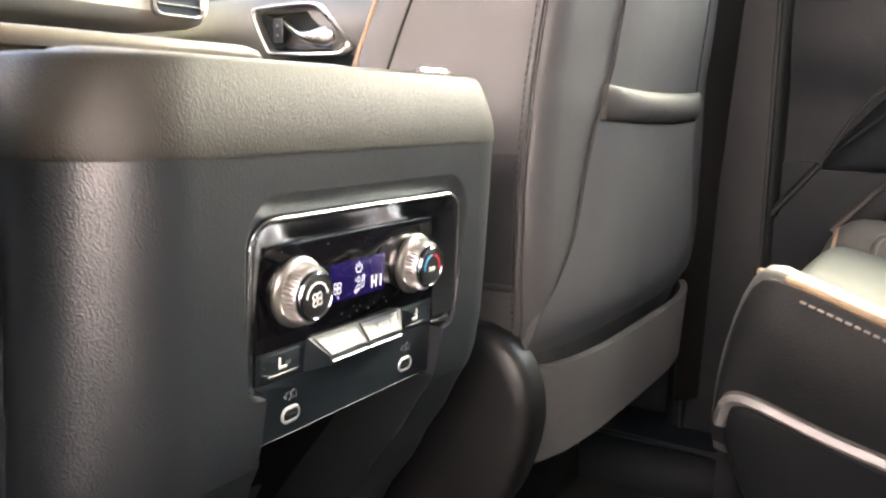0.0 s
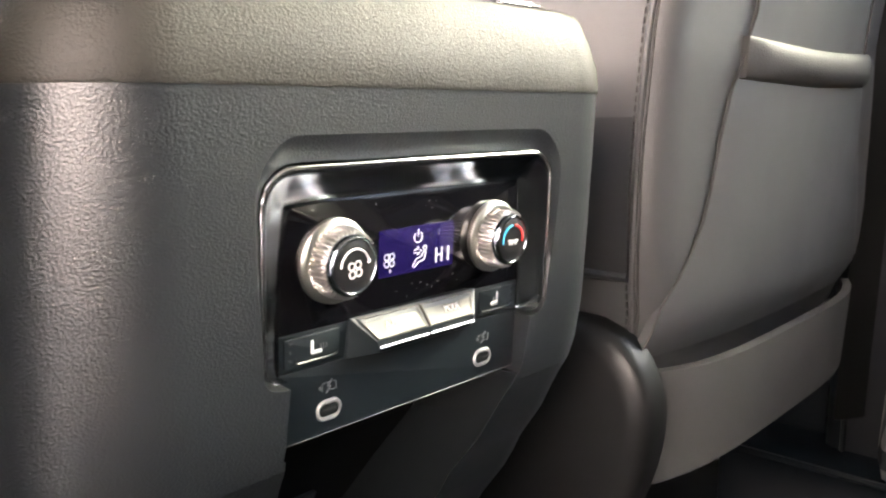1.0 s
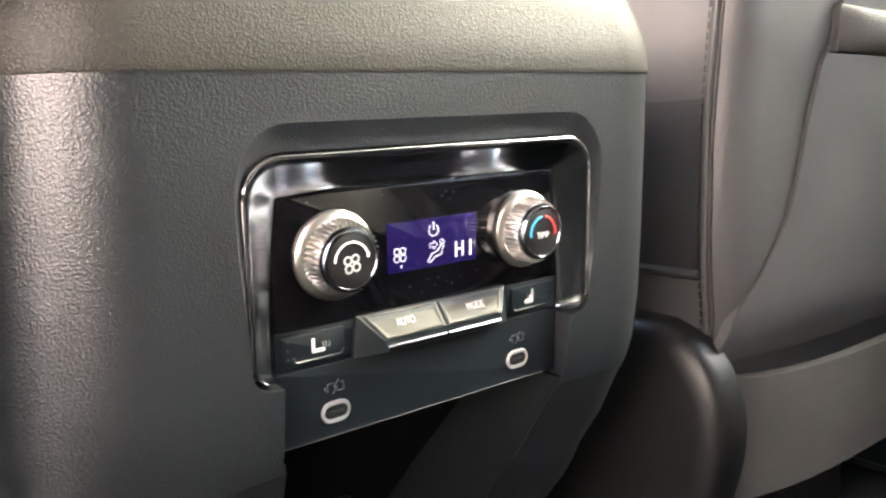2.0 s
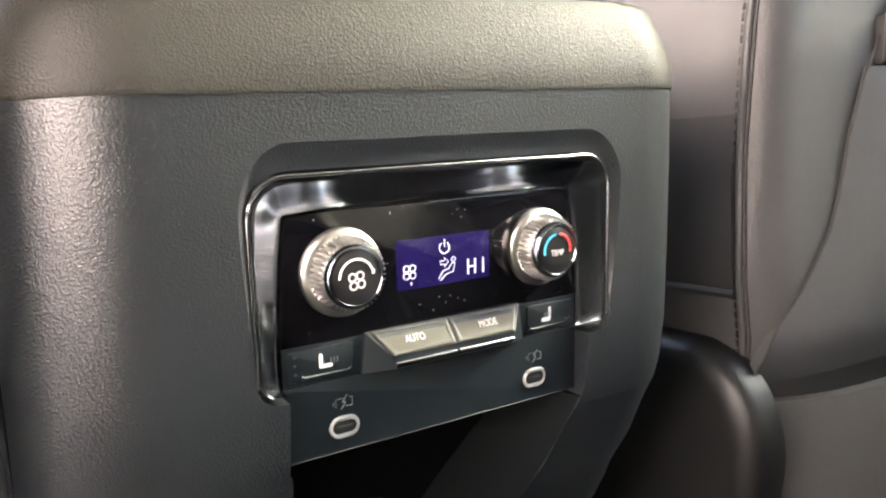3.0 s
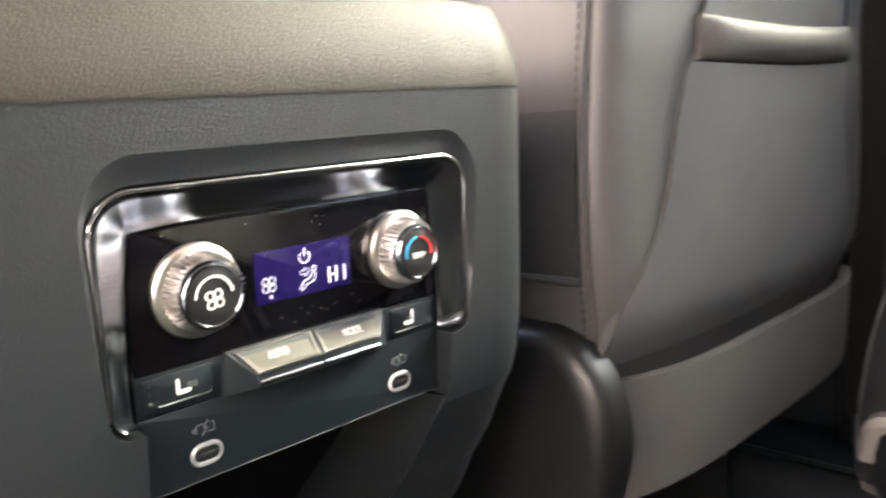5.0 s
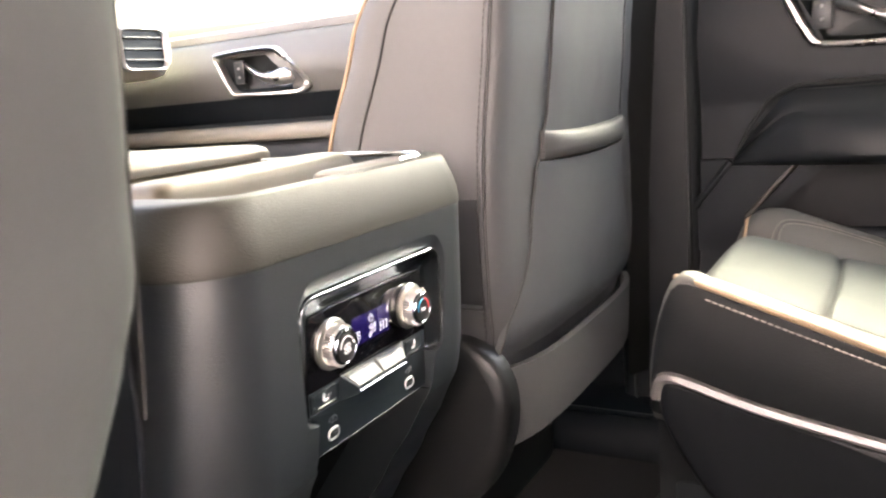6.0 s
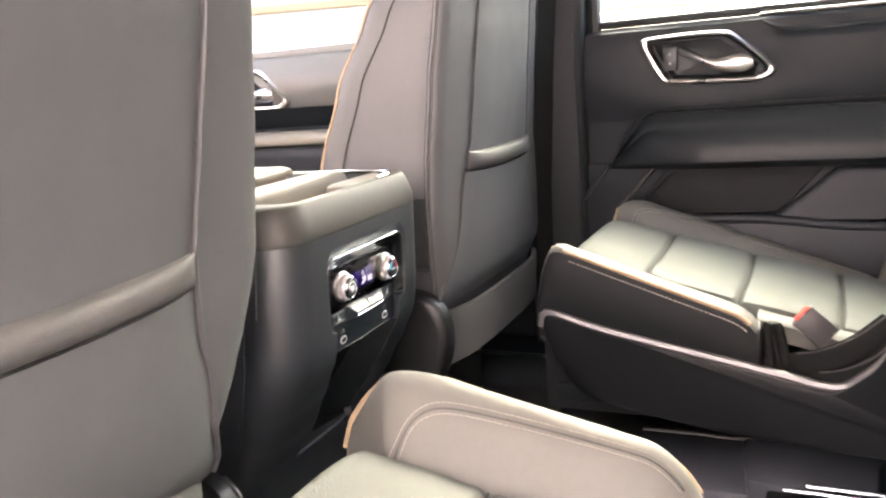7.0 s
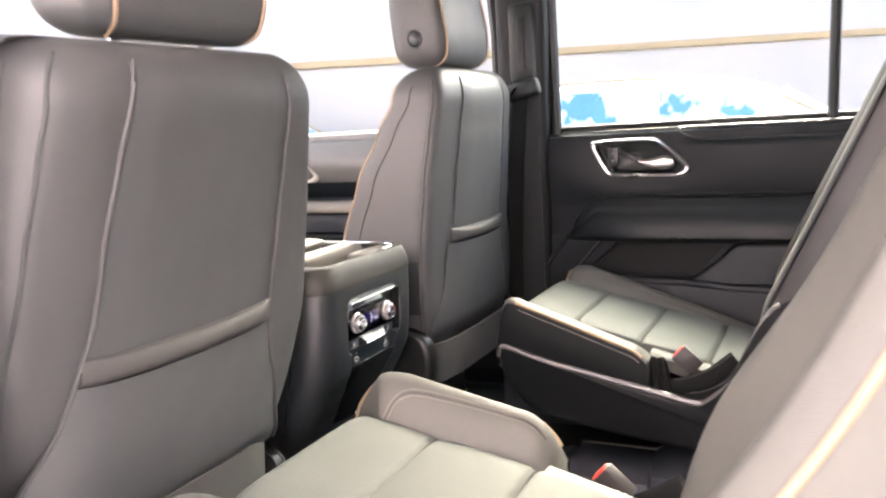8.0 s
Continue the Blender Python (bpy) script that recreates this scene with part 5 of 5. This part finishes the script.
def resample3(pts, n):
    p = [Vector(q) for q in pts]
    lens = [(b - a).length for a, b in zip(p, p[1:] + p[:1])]
    total, out, i, acc = sum(lens), [], 0, 0.0
    for k in range(n):
        goal = total * k / n
        while acc + lens[i] < goal:
            acc += lens[i]
            i += 1
        out.append(p[i] + (p[(i + 1) % len(p)] - p[i]) * ((goal - acc) / max(lens[i], 1e-9)))
    return out


def rear_door():
    door = thing("rear_door", (SIDE, -0.55, 0.05), "closed rear door with dark soft trim and a chrome handle", "car door")
    ya, yb = -0.070, -1.08

    def upper(y, z):
        k = (z - 0.50) / (SILL - 0.50)
        x = SIDE + 0.004 - 0.010 * math.sin(clamp01(k) * math.pi) + 0.05 * clamp01((k - 0.93) / 0.07) ** 2
        # the scooped band under the sill strip
        g = clamp01((-0.37 - y) / 0.05)
        x += 0.008 * g * clamp01((z - 0.628) / 0.006)
        # hollow round the handle
        dy, dz = (y + 0.285) / 0.135, (z - 0.598) / 0.060
        x += 0.010 * math.exp(-(dy * dy + dz * dz) ** 2)
        return (x, y, z)

    up = part("upper_trim", sheet(upper, span(ya, yb, 90), span(0.41, SILL, 42), 0.03, (-1, 0, 0)), TRIM, door, "dark soft upper trim")
    cut(up, loft([[(x, y, z) for y, z in ((-0.195, 0.632), (-0.305, 0.632), (-0.368, 0.585), (-0.36, 0.564), (-0.23, 0.566))] for x in (0.60, 0.80)]))
    part("sill_strip", tube([(0.7125, -0.372, 0.6640), (0.7085, -0.380, 0.6635), (0.7085, -1.05, 0.6630)], 0.0024, 8), LIP_HIGHLIGHT_AND_STRIP, door, "thin satin strip along the sill")
    part("sill_cap", tube([(SIDE + 0.028, ya, SILL + 0.004), (SIDE + 0.028, yb, SILL + 0.004)], 0.0075, 8), BLACK, door, "black rubber window seal")
    handle(door, -0.180, 0.640, SIDE - 0.006, 1)
    # armrest: bulging pad that ends in a slanted front
    rings = []
    for y in span(-0.118, -1.05, 60):
        t = clamp01((-0.118 - y) / 0.07)
        zt = 0.425 + (0.512 - 0.425) * t ** 0.9
        zb = 0.418
        out_ = 0.012 + 0.058 * clamp01((-0.118 - y) / 0.16) ** .8
        ring = []
        for a in span(0, 1, 15):
            z = zt + (zb - zt) * a
            bulge = out_ * (0.35 + 0.65 * math.sin(min(1, a * 1.25) * math.pi / 2)) if a < 0.9 else out_ * (1 - (a - 0.9) * 3)
            groove = 0.004 * math.exp(-((a - 0.30) / 0.05) ** 2)
            ring.append((SIDE - bulge + groove, y, z))
        ring += [(SIDE + 0.02, y, zb), (SIDE + 0.02, y, zt)]
        rings.append(ring)
    part("armrest", loft(rings), TRIM_SOFT, door, "soft padded armrest with a seam")
    part("crease", tube(spline([(SIDE - 0.004, -0.121, 0.43), (SIDE - 0.012, -0.148, 0.478), (SIDE - 0.014, -0.183, 0.512), (SIDE - 0.017, -0.26, 0.519), (SIDE - 0.018, -0.60, 0.522), (SIDE - 0.018, -1.05, 0.524)]), 0.0025, 8), BLACK, door, "dark shut line over the armrest")
    # lower trim with the deep bin
    low = part("lower_trim", sheet(lambda y, z: (SIDE - 0.004 - 0.012 * clamp01((0.34 - z) / 0.1), y, z), span(ya, yb, 60), span(0.08, 0.425, 30), 0.05, (-1, 0, 0)), TRIM, door, "dark lower trim")
    cut(low, loft([[(x, y, z) for y, z in ((-0.235, 0.416), (-0.475, 0.416), (-0.405, 0.334), (-0.375, 0.328), (-0.165, 0.328), (-0.16, 0.345))] for x in (0.60, SIDE + 0.035)]))
    part("bin_back", box(SIDE + 0.028, SIDE + 0.045, -0.60, -0.10, 0.30, 0.43), SHIELD, door, "black back of the door bin")
    part("sill_fold", tube(spline([(SIDE + 0.004, -0.372, 0.656), (SIDE - 0.004, -0.39, 0.645), (SIDE - 0.0055, -0.42, 0.637), (SIDE - 0.006, -0.50, 0.6345), (SIDE - 0.006, -1.05, 0.634)]), 0.0022, 8), TRIM_SOFT, door, "folded edge under the sill strip")
    part("bin_shelf", loft([[(x, y, z) for x, z in ((SIDE - 0.030, 0.328 - d), (SIDE - 0.034, 0.318 - d), (SIDE - 0.03, 0.20), (SIDE, 0.18), (SIDE + 0.02, 0.29), (SIDE + 0.02, 0.326 - d))] for y, d in ((-0.16, 0), (-0.38, 0), (-0.43, 0.004), (-0.54, 0.0115), (-1.0, 0.014))]), TRIM_MID, door, "ledge of the door bin")
    rings = []
    for x, g in ((SIDE + 0.02, 0), (SIDE - 0.010, 0), (SIDE - 0.015, 0.003), (SIDE - 0.0185, 0.009), (SIDE - 0.020, 0.018)):
        rings.append([(x, y, z) for y, z in ((-0.385 - g, 0.322 + g * .2), (-0.402 - g, 0.337), (-0.424 - g, 0.354), (-0.447 - g, 0.373), (-0.472 - g, 0.397 - g * .4), (-0.487 - g, 0.409 - g * .7), (-0.502 - g * .6, 0.414 - g * .8), (-0.95 + g, 0.416 - g * .8), (-0.95 + g, 0.322 + g * .2))])
    part("bin_wall", loft(rings), TRIM_MID, door, "raised wall of the door bin")
    part("bin_lip", tube(spline([(SIDE - 0.029, -0.185, 0.327), (SIDE - 0.029, -0.30, 0.327), (SIDE - 0.029, -0.38, 0.327), (SIDE - 0.029, -0.43, 0.323), (SIDE - 0.029, -0.54, 0.3155), (SIDE - 0.029, -0.95, 0.313)]), 0.0085, 10), TRIM_MID, door, "rounded dark lip of the door bin")
    part("pull_trim", tube(spline([(SIDE - 0.016, -0.136, 0.348), (SIDE - 0.020, -0.172, 0.389), (SIDE - 0.022, -0.204, 0.424)]), 0.0055, 8, flat=0.6), LIP_HIGHLIGHT_AND_STRIP, door, "slanted satin trim at the bin")
    part("brace", loft([[(x, y, z) for y, z in ((-0.03, 0.30), (-0.116, 0.417), (-0.222, 0.418), (-0.16, 0.345), (-0.13, 0.30))] for x in (SIDE + 0.01, SIDE - 0.012)]), TRIM, door, "slanted brace before the bin")
    part("brace_edge", tube(spline([(SIDE - 0.010, -0.040, 0.330), (SIDE - 0.012, -0.080, 0.378), (SIDE - 0.013, -0.116, 0.423)]), 0.0045, 8), TRIM_SOFT, door, "rounded front edge of the brace")
    part("outer_skin", sheet(lambda y, z: (0.86 + 0.05 * math.sin((z + 0.35) / 1.02 * math.pi), y, z), span(ya + 0.03, yb - 0.05, 12), span(-0.35, SILL, 12), 0.03, (1, 0, 0)), SHELL, door, "painted outer skin")
    win = part("window_frame", merge(
        tube([(0.745, ya - 0.018, SILL - 0.02), (0.735, ya - 0.018, 0.9), (0.70, ya - 0.028, 1.13)], 0.013, 8),
        tube([(0.70, ya - 0.02, 1.125), (0.70, yb, 1.125)], 0.02, 8),
        tube([(0.745, yb - 0.02, SILL), (0.70, yb - 0.06, 1.13)], 0.02, 8)), BLACK, door, "black window frame")
    part("division_bar", tube([(0.742, -0.672, SILL - 0.01), (0.738, -0.676, 0.86), (0.70, -0.685, 1.13)], 0.0105, 8), BLACK, door, "black quarter window bar")
    pane = part("pane", loft([[(0.75 + d - 0.045 * clamp01((z - SILL) / 0.46) ** 2, y, z) for y in (ya - 0.02, yb)] for z in span(SILL - 0.01, 1.12, 8) for d in (0,)], close=False), GLASS, win, "clear window glass")
    pane.visible_shadow = False
    return door


rear_door()


def front_door():
    door = thing("front_door", (SIDE, 0.6, 0.05), "closed front door with light coloured into its sill, and chrome handle", "car door")
    x0 = 0.745
    # upper trim and ledge wear the colour with windscreen light painted in
    up = part("upper_trim", sheet(lambda y, z: (x0 - 0.042 * math.sin(clamp01((z - 0.5) / 0.19) ** 1.2 * math.pi) ** 1.3 + 0.06 * clamp01((z - 0.672) / 0.014) ** 2, y, z), span(0.05, 1.15, 40), span(0.50, 0.686, 24), 0.03, (-1, 0, 0)), LIT_FRONT_TRIM, door, "soft upper trim with windscreen light in its colour")
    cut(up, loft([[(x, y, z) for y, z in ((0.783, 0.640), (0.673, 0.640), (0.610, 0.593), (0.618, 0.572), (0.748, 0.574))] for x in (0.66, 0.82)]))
    part("sill_cap", loft([[(x, y, z) for x, z in ((x0 - 0.002, 0.676), (x0 + 0.002, 0.690), (x0 + 0.03, 0.698), (x0 + 0.06, 0.698), (x0 + 0.06, 0.676))] for y in (0.05, 1.15)]), LIT_FRONT_TRIM, door, "padded window ledge")
    handle(door, 0.788, 0.648, x0 - 0.036, 1)
    rings = []
    for y in span(0.06, 1.1, 30):
        ring = []
        for a in span(0, 1, 13):
            z = 0.525 - 0.105 * a
            ring.append((x0 - 0.075 * math.sin(min(1, a * 1.6 + 0.06) * math.pi / 2) * (1 if a < 0.9 else 0.8), y, z))
        ring += [(x0 + 0.02, y, 0.42), (x0 + 0.02, y, 0.525)]
        rings.append(ring)
    part("armrest", loft(rings), TRIM_MID, door, "dark moulded armrest")
    pad = [(0.738, 0.488), (0.672, 0.488), (0.6655, 0.4905), (0.663, 0.497), (0.6645, 0.505), (0.670, 0.511), (0.680, 0.5145), (0.738, 0.517)]
    part("armrest_pad", loft([[(x, y, z) for x, z in pad] for y in span(0.06, 1.1, 8)]), DOOR_PAD, door, "cream padded armrest top")
    # thin dark sheet 3 mm in front of the upper trim
    part("trim_band", sheet(lambda y, z: (x0 - 0.003 - 0.042 * math.sin(clamp01((z - 0.5) / 0.19) ** 1.2 * math.pi) ** 1.3, y, z), span(0.06, 1.1, 10), span(0.5175, 0.566, 10), 0.006, (-1, 0, 0)), TRIM, door, "dark band laid over the trim above the armrest")
    part("lower_trim", box(x0 - 0.01, x0 + 0.05, 0.05, 1.15, 0.05, 0.43, 0.01), TRIM, door, "dark lower trim")
    part("outer_skin", sheet(lambda y, z: (0.86 + 0.05 * math.sin((z + 0.35) / 1.04 * math.pi), y, z), span(-0.02, 1.2, 12), span(-0.35, 0.686, 12), 0.03, (1, 0, 0)), SHELL, door, "painted outer skin")
    win = part("window_frame", merge(tube([(0.76, 0.06, 0.67), (0.75, 0.055, 0.9), (0.70, 0.05, 1.13)], 0.014, 8), tube([(0.70, 0.05, 1.125), (0.68, 0.7, 1.12)], 0.018, 8)), BLACK, door, "black window frame")
    pane = part("pane", loft([[(0.78 - 0.06 * clamp01((z - SILL) / 0.46) ** 2, y, z) for y in (0.05, 1.16 - (z - 0.68) * 1.1)] for z in span(0.68, 1.12, 8)], close=False), GLASS, win, "clear window glass")
    pane.visible_shadow = False


front_door()


def dashboard():
    """The dashboard's rear edge with the outer air vent."""
    dash = thing("dashboard", (0.1, 1.0, 0.6), "pale soft dashboard with a chrome-framed air vent", "dashboard")
    prof = [(1.19, 0.60), (0.90, 0.600), (0.868, 0.606), (0.852, 0.622), (0.848, 0.66), (0.856, 0.70), (0.875, 0.726), (0.92, 0.742), (1.05, 0.755), (1.19, 0.75)]
    rings = []
    for x, g in ((-0.685, 0.03), (-0.67, 0.008), (-0.64, 0.0), (0.0, 0.0), (0.64, 0.0), (0.67, 0.008), (0.685, 0.03)):
        rings.append([(x, y + (1.0 - y) * g * 3, z + (0.68 - z) * g * 5) for y, z in prof])
    rings = [[(x - 0.012, y, z + 0.012) for x, y, z in r] for r in rings]
    body_ = part("body", loft(rings), DASH, dash, "pale soft moulded body")
    ring = resample3([(x, 0.846, z) for x, z in rounded(0.545, 0.648, 0.626, 0.702, 0.014, 5)], 48)
    vent = part("vent", loft([[(0.5965 + (q.x - 0.5965) * k, q.y + d, 0.664 + (q.z - 0.664) * k) for q in ring] for k, d in ((1.0, 0.006), (1.0, -0.003), (0.93, -0.005), (0.86, -0.002), (0.84, 0.012))], caps=False), SATIN_CHROME, body_, "satin chrome vent frame")
    part("back", box(0.55, 0.643, 0.8475, 0.853, 0.632, 0.696), BLACK, vent, "dark vent opening")
    for z in (0.645, 0.664, 0.683):
        part("slat", moved(box(-0.042, 0.042, -0.004, 0.004, -0.0012, 0.0012), Matrix.Translation((0.5965, 0.8465, z)) @ Matrix.Rotation(radians(-20), 4, "X")), SATIN, vent)


dashboard()
left_door = thing("driver_door", (-SIDE, 0.6, 0.05), "closed front door on the driver's side, dark trim", "car door")
part("trim", box(-0.79, -0.74, 0.05, 1.15, 0.05, 0.69, 0.012), TRIM, left_door, "dark door trim")
part("outer_skin", sheet(lambda y, z: (-0.86 - 0.05 * math.sin((z + 0.35) / 1.04 * math.pi), y, z), span(-0.02, 1.2, 12), span(-0.35, 0.686, 12), 0.03, (-1, 0, 0)), SHELL, left_door, "painted outer skin")

# ---- belt at the centre pillar ----
belt = thing("seat_belt", (0.685, -0.01, 0.35), "black front seat belt with its guide on the pillar", "seat belt")
guide = part("guide", merge(box(0.668, 0.694, -0.066, -0.004, 0.785, 0.96, 0.012)), BLACK, belt, "upright belt height slider")
part("slot", box(0.664, 0.672, -0.045, -0.026, 0.81, 0.93, 0.002), BLACK, guide)
part("loop", moved(box(-0.016, 0.016, -0.042, 0.042, -0.020, 0.020, 0.01, 3), Matrix.Translation((0.664, -0.036, 0.765)) @ Matrix.Rotation(radians(-14), 4, "X")), BLACK, belt, "rounded plastic belt loop")
part("webbing", tube([(0.668, -0.030, 0.76), (0.675, -0.012, 0.6), (0.682, 0.004, 0.4), (0.686, 0.012, 0.12)], 0.022, 8, flat=0.1), BELT, belt, "black webbing running down the pillar")
part("webbing", tube([(0.656, -0.026, 0.77), (0.60, 0.10, 0.62), (0.63, 0.22, 0.42)], 0.02, 8, flat=0.1), BELT, belt, "black webbing running to the seat")
for y in (-0.062, 0.022):
    tagged(part("pillar_groove", tube([(0.6995, y, 0.05), (0.6995, y, 0.66)], 0.003, 6), BLACK), "dark joint line in the pillar trim", "trim", kind="structure")

# ---- outside ----
slanted = lambda bm: moved(bm, Matrix.Translation((9.6, 0, 0)) @ Matrix.Rotation(radians(25), 4, "Z") @ Matrix.Translation((-9.6, 0, 0)))
setting("wall_outside", slanted(box(9.6, 9.9, -16, 16, GROUND_Z, 4.6)), FAR_WALL, "white plastered building wall beyond the parked cars", "building wall")
setting("window_rear", box(-0.70, 0.70, -2.245, -2.235, 0.69, 1.06), TINTED, "dark tinted rear window of the cabin", "window")
setting("window_quarter_right", box(0.725, 0.735, -2.2, -1.2, 0.69, 1.03), TINTED, "dark tinted quarter window", "window")
setting("window_quarter_left", box(-0.735, -0.725, -2.2, -1.2, 0.69, 1.03), TINTED, "dark tinted quarter window", "window")
# unseen wall, added to bounce the sun in through the open left door
setting("wall_bounce", box(-3.2, -2.9, -16, 16, GROUND_Z, 4.4), BOUNCE_WALL, "unseen pale wall added behind the camera to bounce sunlight in", "building wall")
for z, h in ((1.46, 0.085), (2.9, 0.12)):
    tagged(part("wall_band", slanted(box(9.56, 9.598, -16, 16, z, z + h, 0.01)), BEIGE), "beige band along the white wall", "wall trim", kind="structure")


def parked_car(x, y, turn, paint, label):
    """A car; turn: degrees from lying along the lane, its nose ahead."""
    car = thing("parked_car", (x, y, GROUND_Z), label, "car", "parked cars")
    place = lambda bm: moved(bm, Matrix.Translation((x, y, GROUND_Z)) @ Matrix.Rotation(radians(turn), 4, "Z"))
    prof = [(-2.25, 0.35), (-2.3, 0.75), (-2.25, 1.05), (-2.0, 1.45), (-1.5, 1.60), (-0.7, 1.66), (0.15, 1.63), (0.72, 1.51), (1.22, 1.24), (1.65, 1.06), (2.1, 0.94), (2.28, 0.70), (2.3, 0.4)]
    line = spline([(0, a, b) for a, b in prof], 5)
    rings = []
    for u in (-0.90, -0.86, -0.6, -0.3, 0.0, 0.3, 0.6, 0.86, 0.90):
        ring = []
        for q in line:
            k = clamp01((q.z - 1.0) / 0.6)
            crown = 0.06 * (1 - (u / 0.9) ** 2) * k
            edge = 0.05 * clamp01((abs(u) - 0.8) / 0.1)
            ring.append((u * (1 - 0.22 * k), q.y * (1 - edge * 0.3), 0.3 + (q.z - 0.3) * (1 - edge) + crown))
        rings.append(ring)
    part("body", place(loft(rings)), paint, car, "pale painted body")
    glass = lambda u, v: (u * (0.78 - 0.16 * v), 1.27 - 0.52 * v + 0.03 * (1 - u * u), 1.225 + 0.29 * v + 0.055 * (1 - u * u) * (0.25 + 0.75 * v))
    part("windscreen", place(sheet(glass, span(-1, 1, 13), span(0.04, 0.96, 7), 0.02, (0, 1, 0.6))), CAR_GLASS, car, "windscreen with painted blue reflections")
    for s in (-1, 1):
        xs = lambda z: s * 0.905 * (1 - 0.22 * clamp01((z - 1.0) / 0.6))
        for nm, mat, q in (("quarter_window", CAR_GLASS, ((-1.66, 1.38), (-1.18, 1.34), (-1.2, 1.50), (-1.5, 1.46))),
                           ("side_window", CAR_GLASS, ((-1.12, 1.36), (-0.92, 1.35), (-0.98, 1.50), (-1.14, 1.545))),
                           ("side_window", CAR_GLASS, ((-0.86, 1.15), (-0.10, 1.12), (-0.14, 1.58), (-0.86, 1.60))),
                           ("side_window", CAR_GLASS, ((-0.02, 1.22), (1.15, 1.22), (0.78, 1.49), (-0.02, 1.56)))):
            part(nm, place(loft([[(xs(z) + s * d, yy, z) for yy, z in q] for d in (-0.03, 0.004)])), mat, car, "window with painted blue reflections")
        part("roof_rail", place(tube([(xs(q.z) * 0.99, q.y, q.z + 0.008) for q in spline([(0, a, b) for a, b in prof[3:9]], 4)], 0.011, 6)), BEIGE, car, "pale roof rail")
        part("mirror", place(loft([[(s * (0.93 + 0.11 * k), 0.62 + 0.05 * math.cos(a), 1.17 + 0.06 * math.sin(a)) for a in span(0, 2 * math.pi * 11 / 12, 12)] for k in (0, 1, 1.3)])), paint, car, "door mirror")
        part("headlight", place(loft([[(s * (0.68 + 0.14 * math.cos(a) * k), 2.14 - 0.1 * abs(math.cos(a)) + d, 0.80 + 0.07 * math.sin(a) * k) for a in span(0, 2 * math.pi * 15 / 16, 16)] for d, k in ((-0.05, 1.0), (0.07, 1.0), (0.085, 0.8))])), SATIN_CHROME, car, "clear headlight")
        for dy in (-1.4, 1.4):
            w = part("wheel", place(loft([[(s * (0.72 + d), dy + r * math.cos(a), 0.33 + r * math.sin(a)) for a in span(0, 2 * math.pi * 23 / 24, 24)] for d, r in ((0, 0.31), (0.02, 0.33), (0.17, 0.33), (0.19, 0.30))])), TYRE, car, "black tyre")
            part("rim", place(loft([[(s * (0.905 + d), dy + r * math.cos(a), 0.33 + r * math.sin(a)) for a in span(0, 2 * math.pi * 23 / 24, 24)] for d, r in ((0, 0.22), (0.012, 0.21), (0.008, 0.05))])), SATIN_CHROME, w, "alloy rim")
    return car


parked_car(5.5, 0.48, 180, CAR_WHITE, "pale parked car standing along the lane, blue reflections painted on its windows")
parked_car(5.1, 5.3, 180, CAR_CREAM, "cream parked car further along the lane, blue reflections painted on its windows")
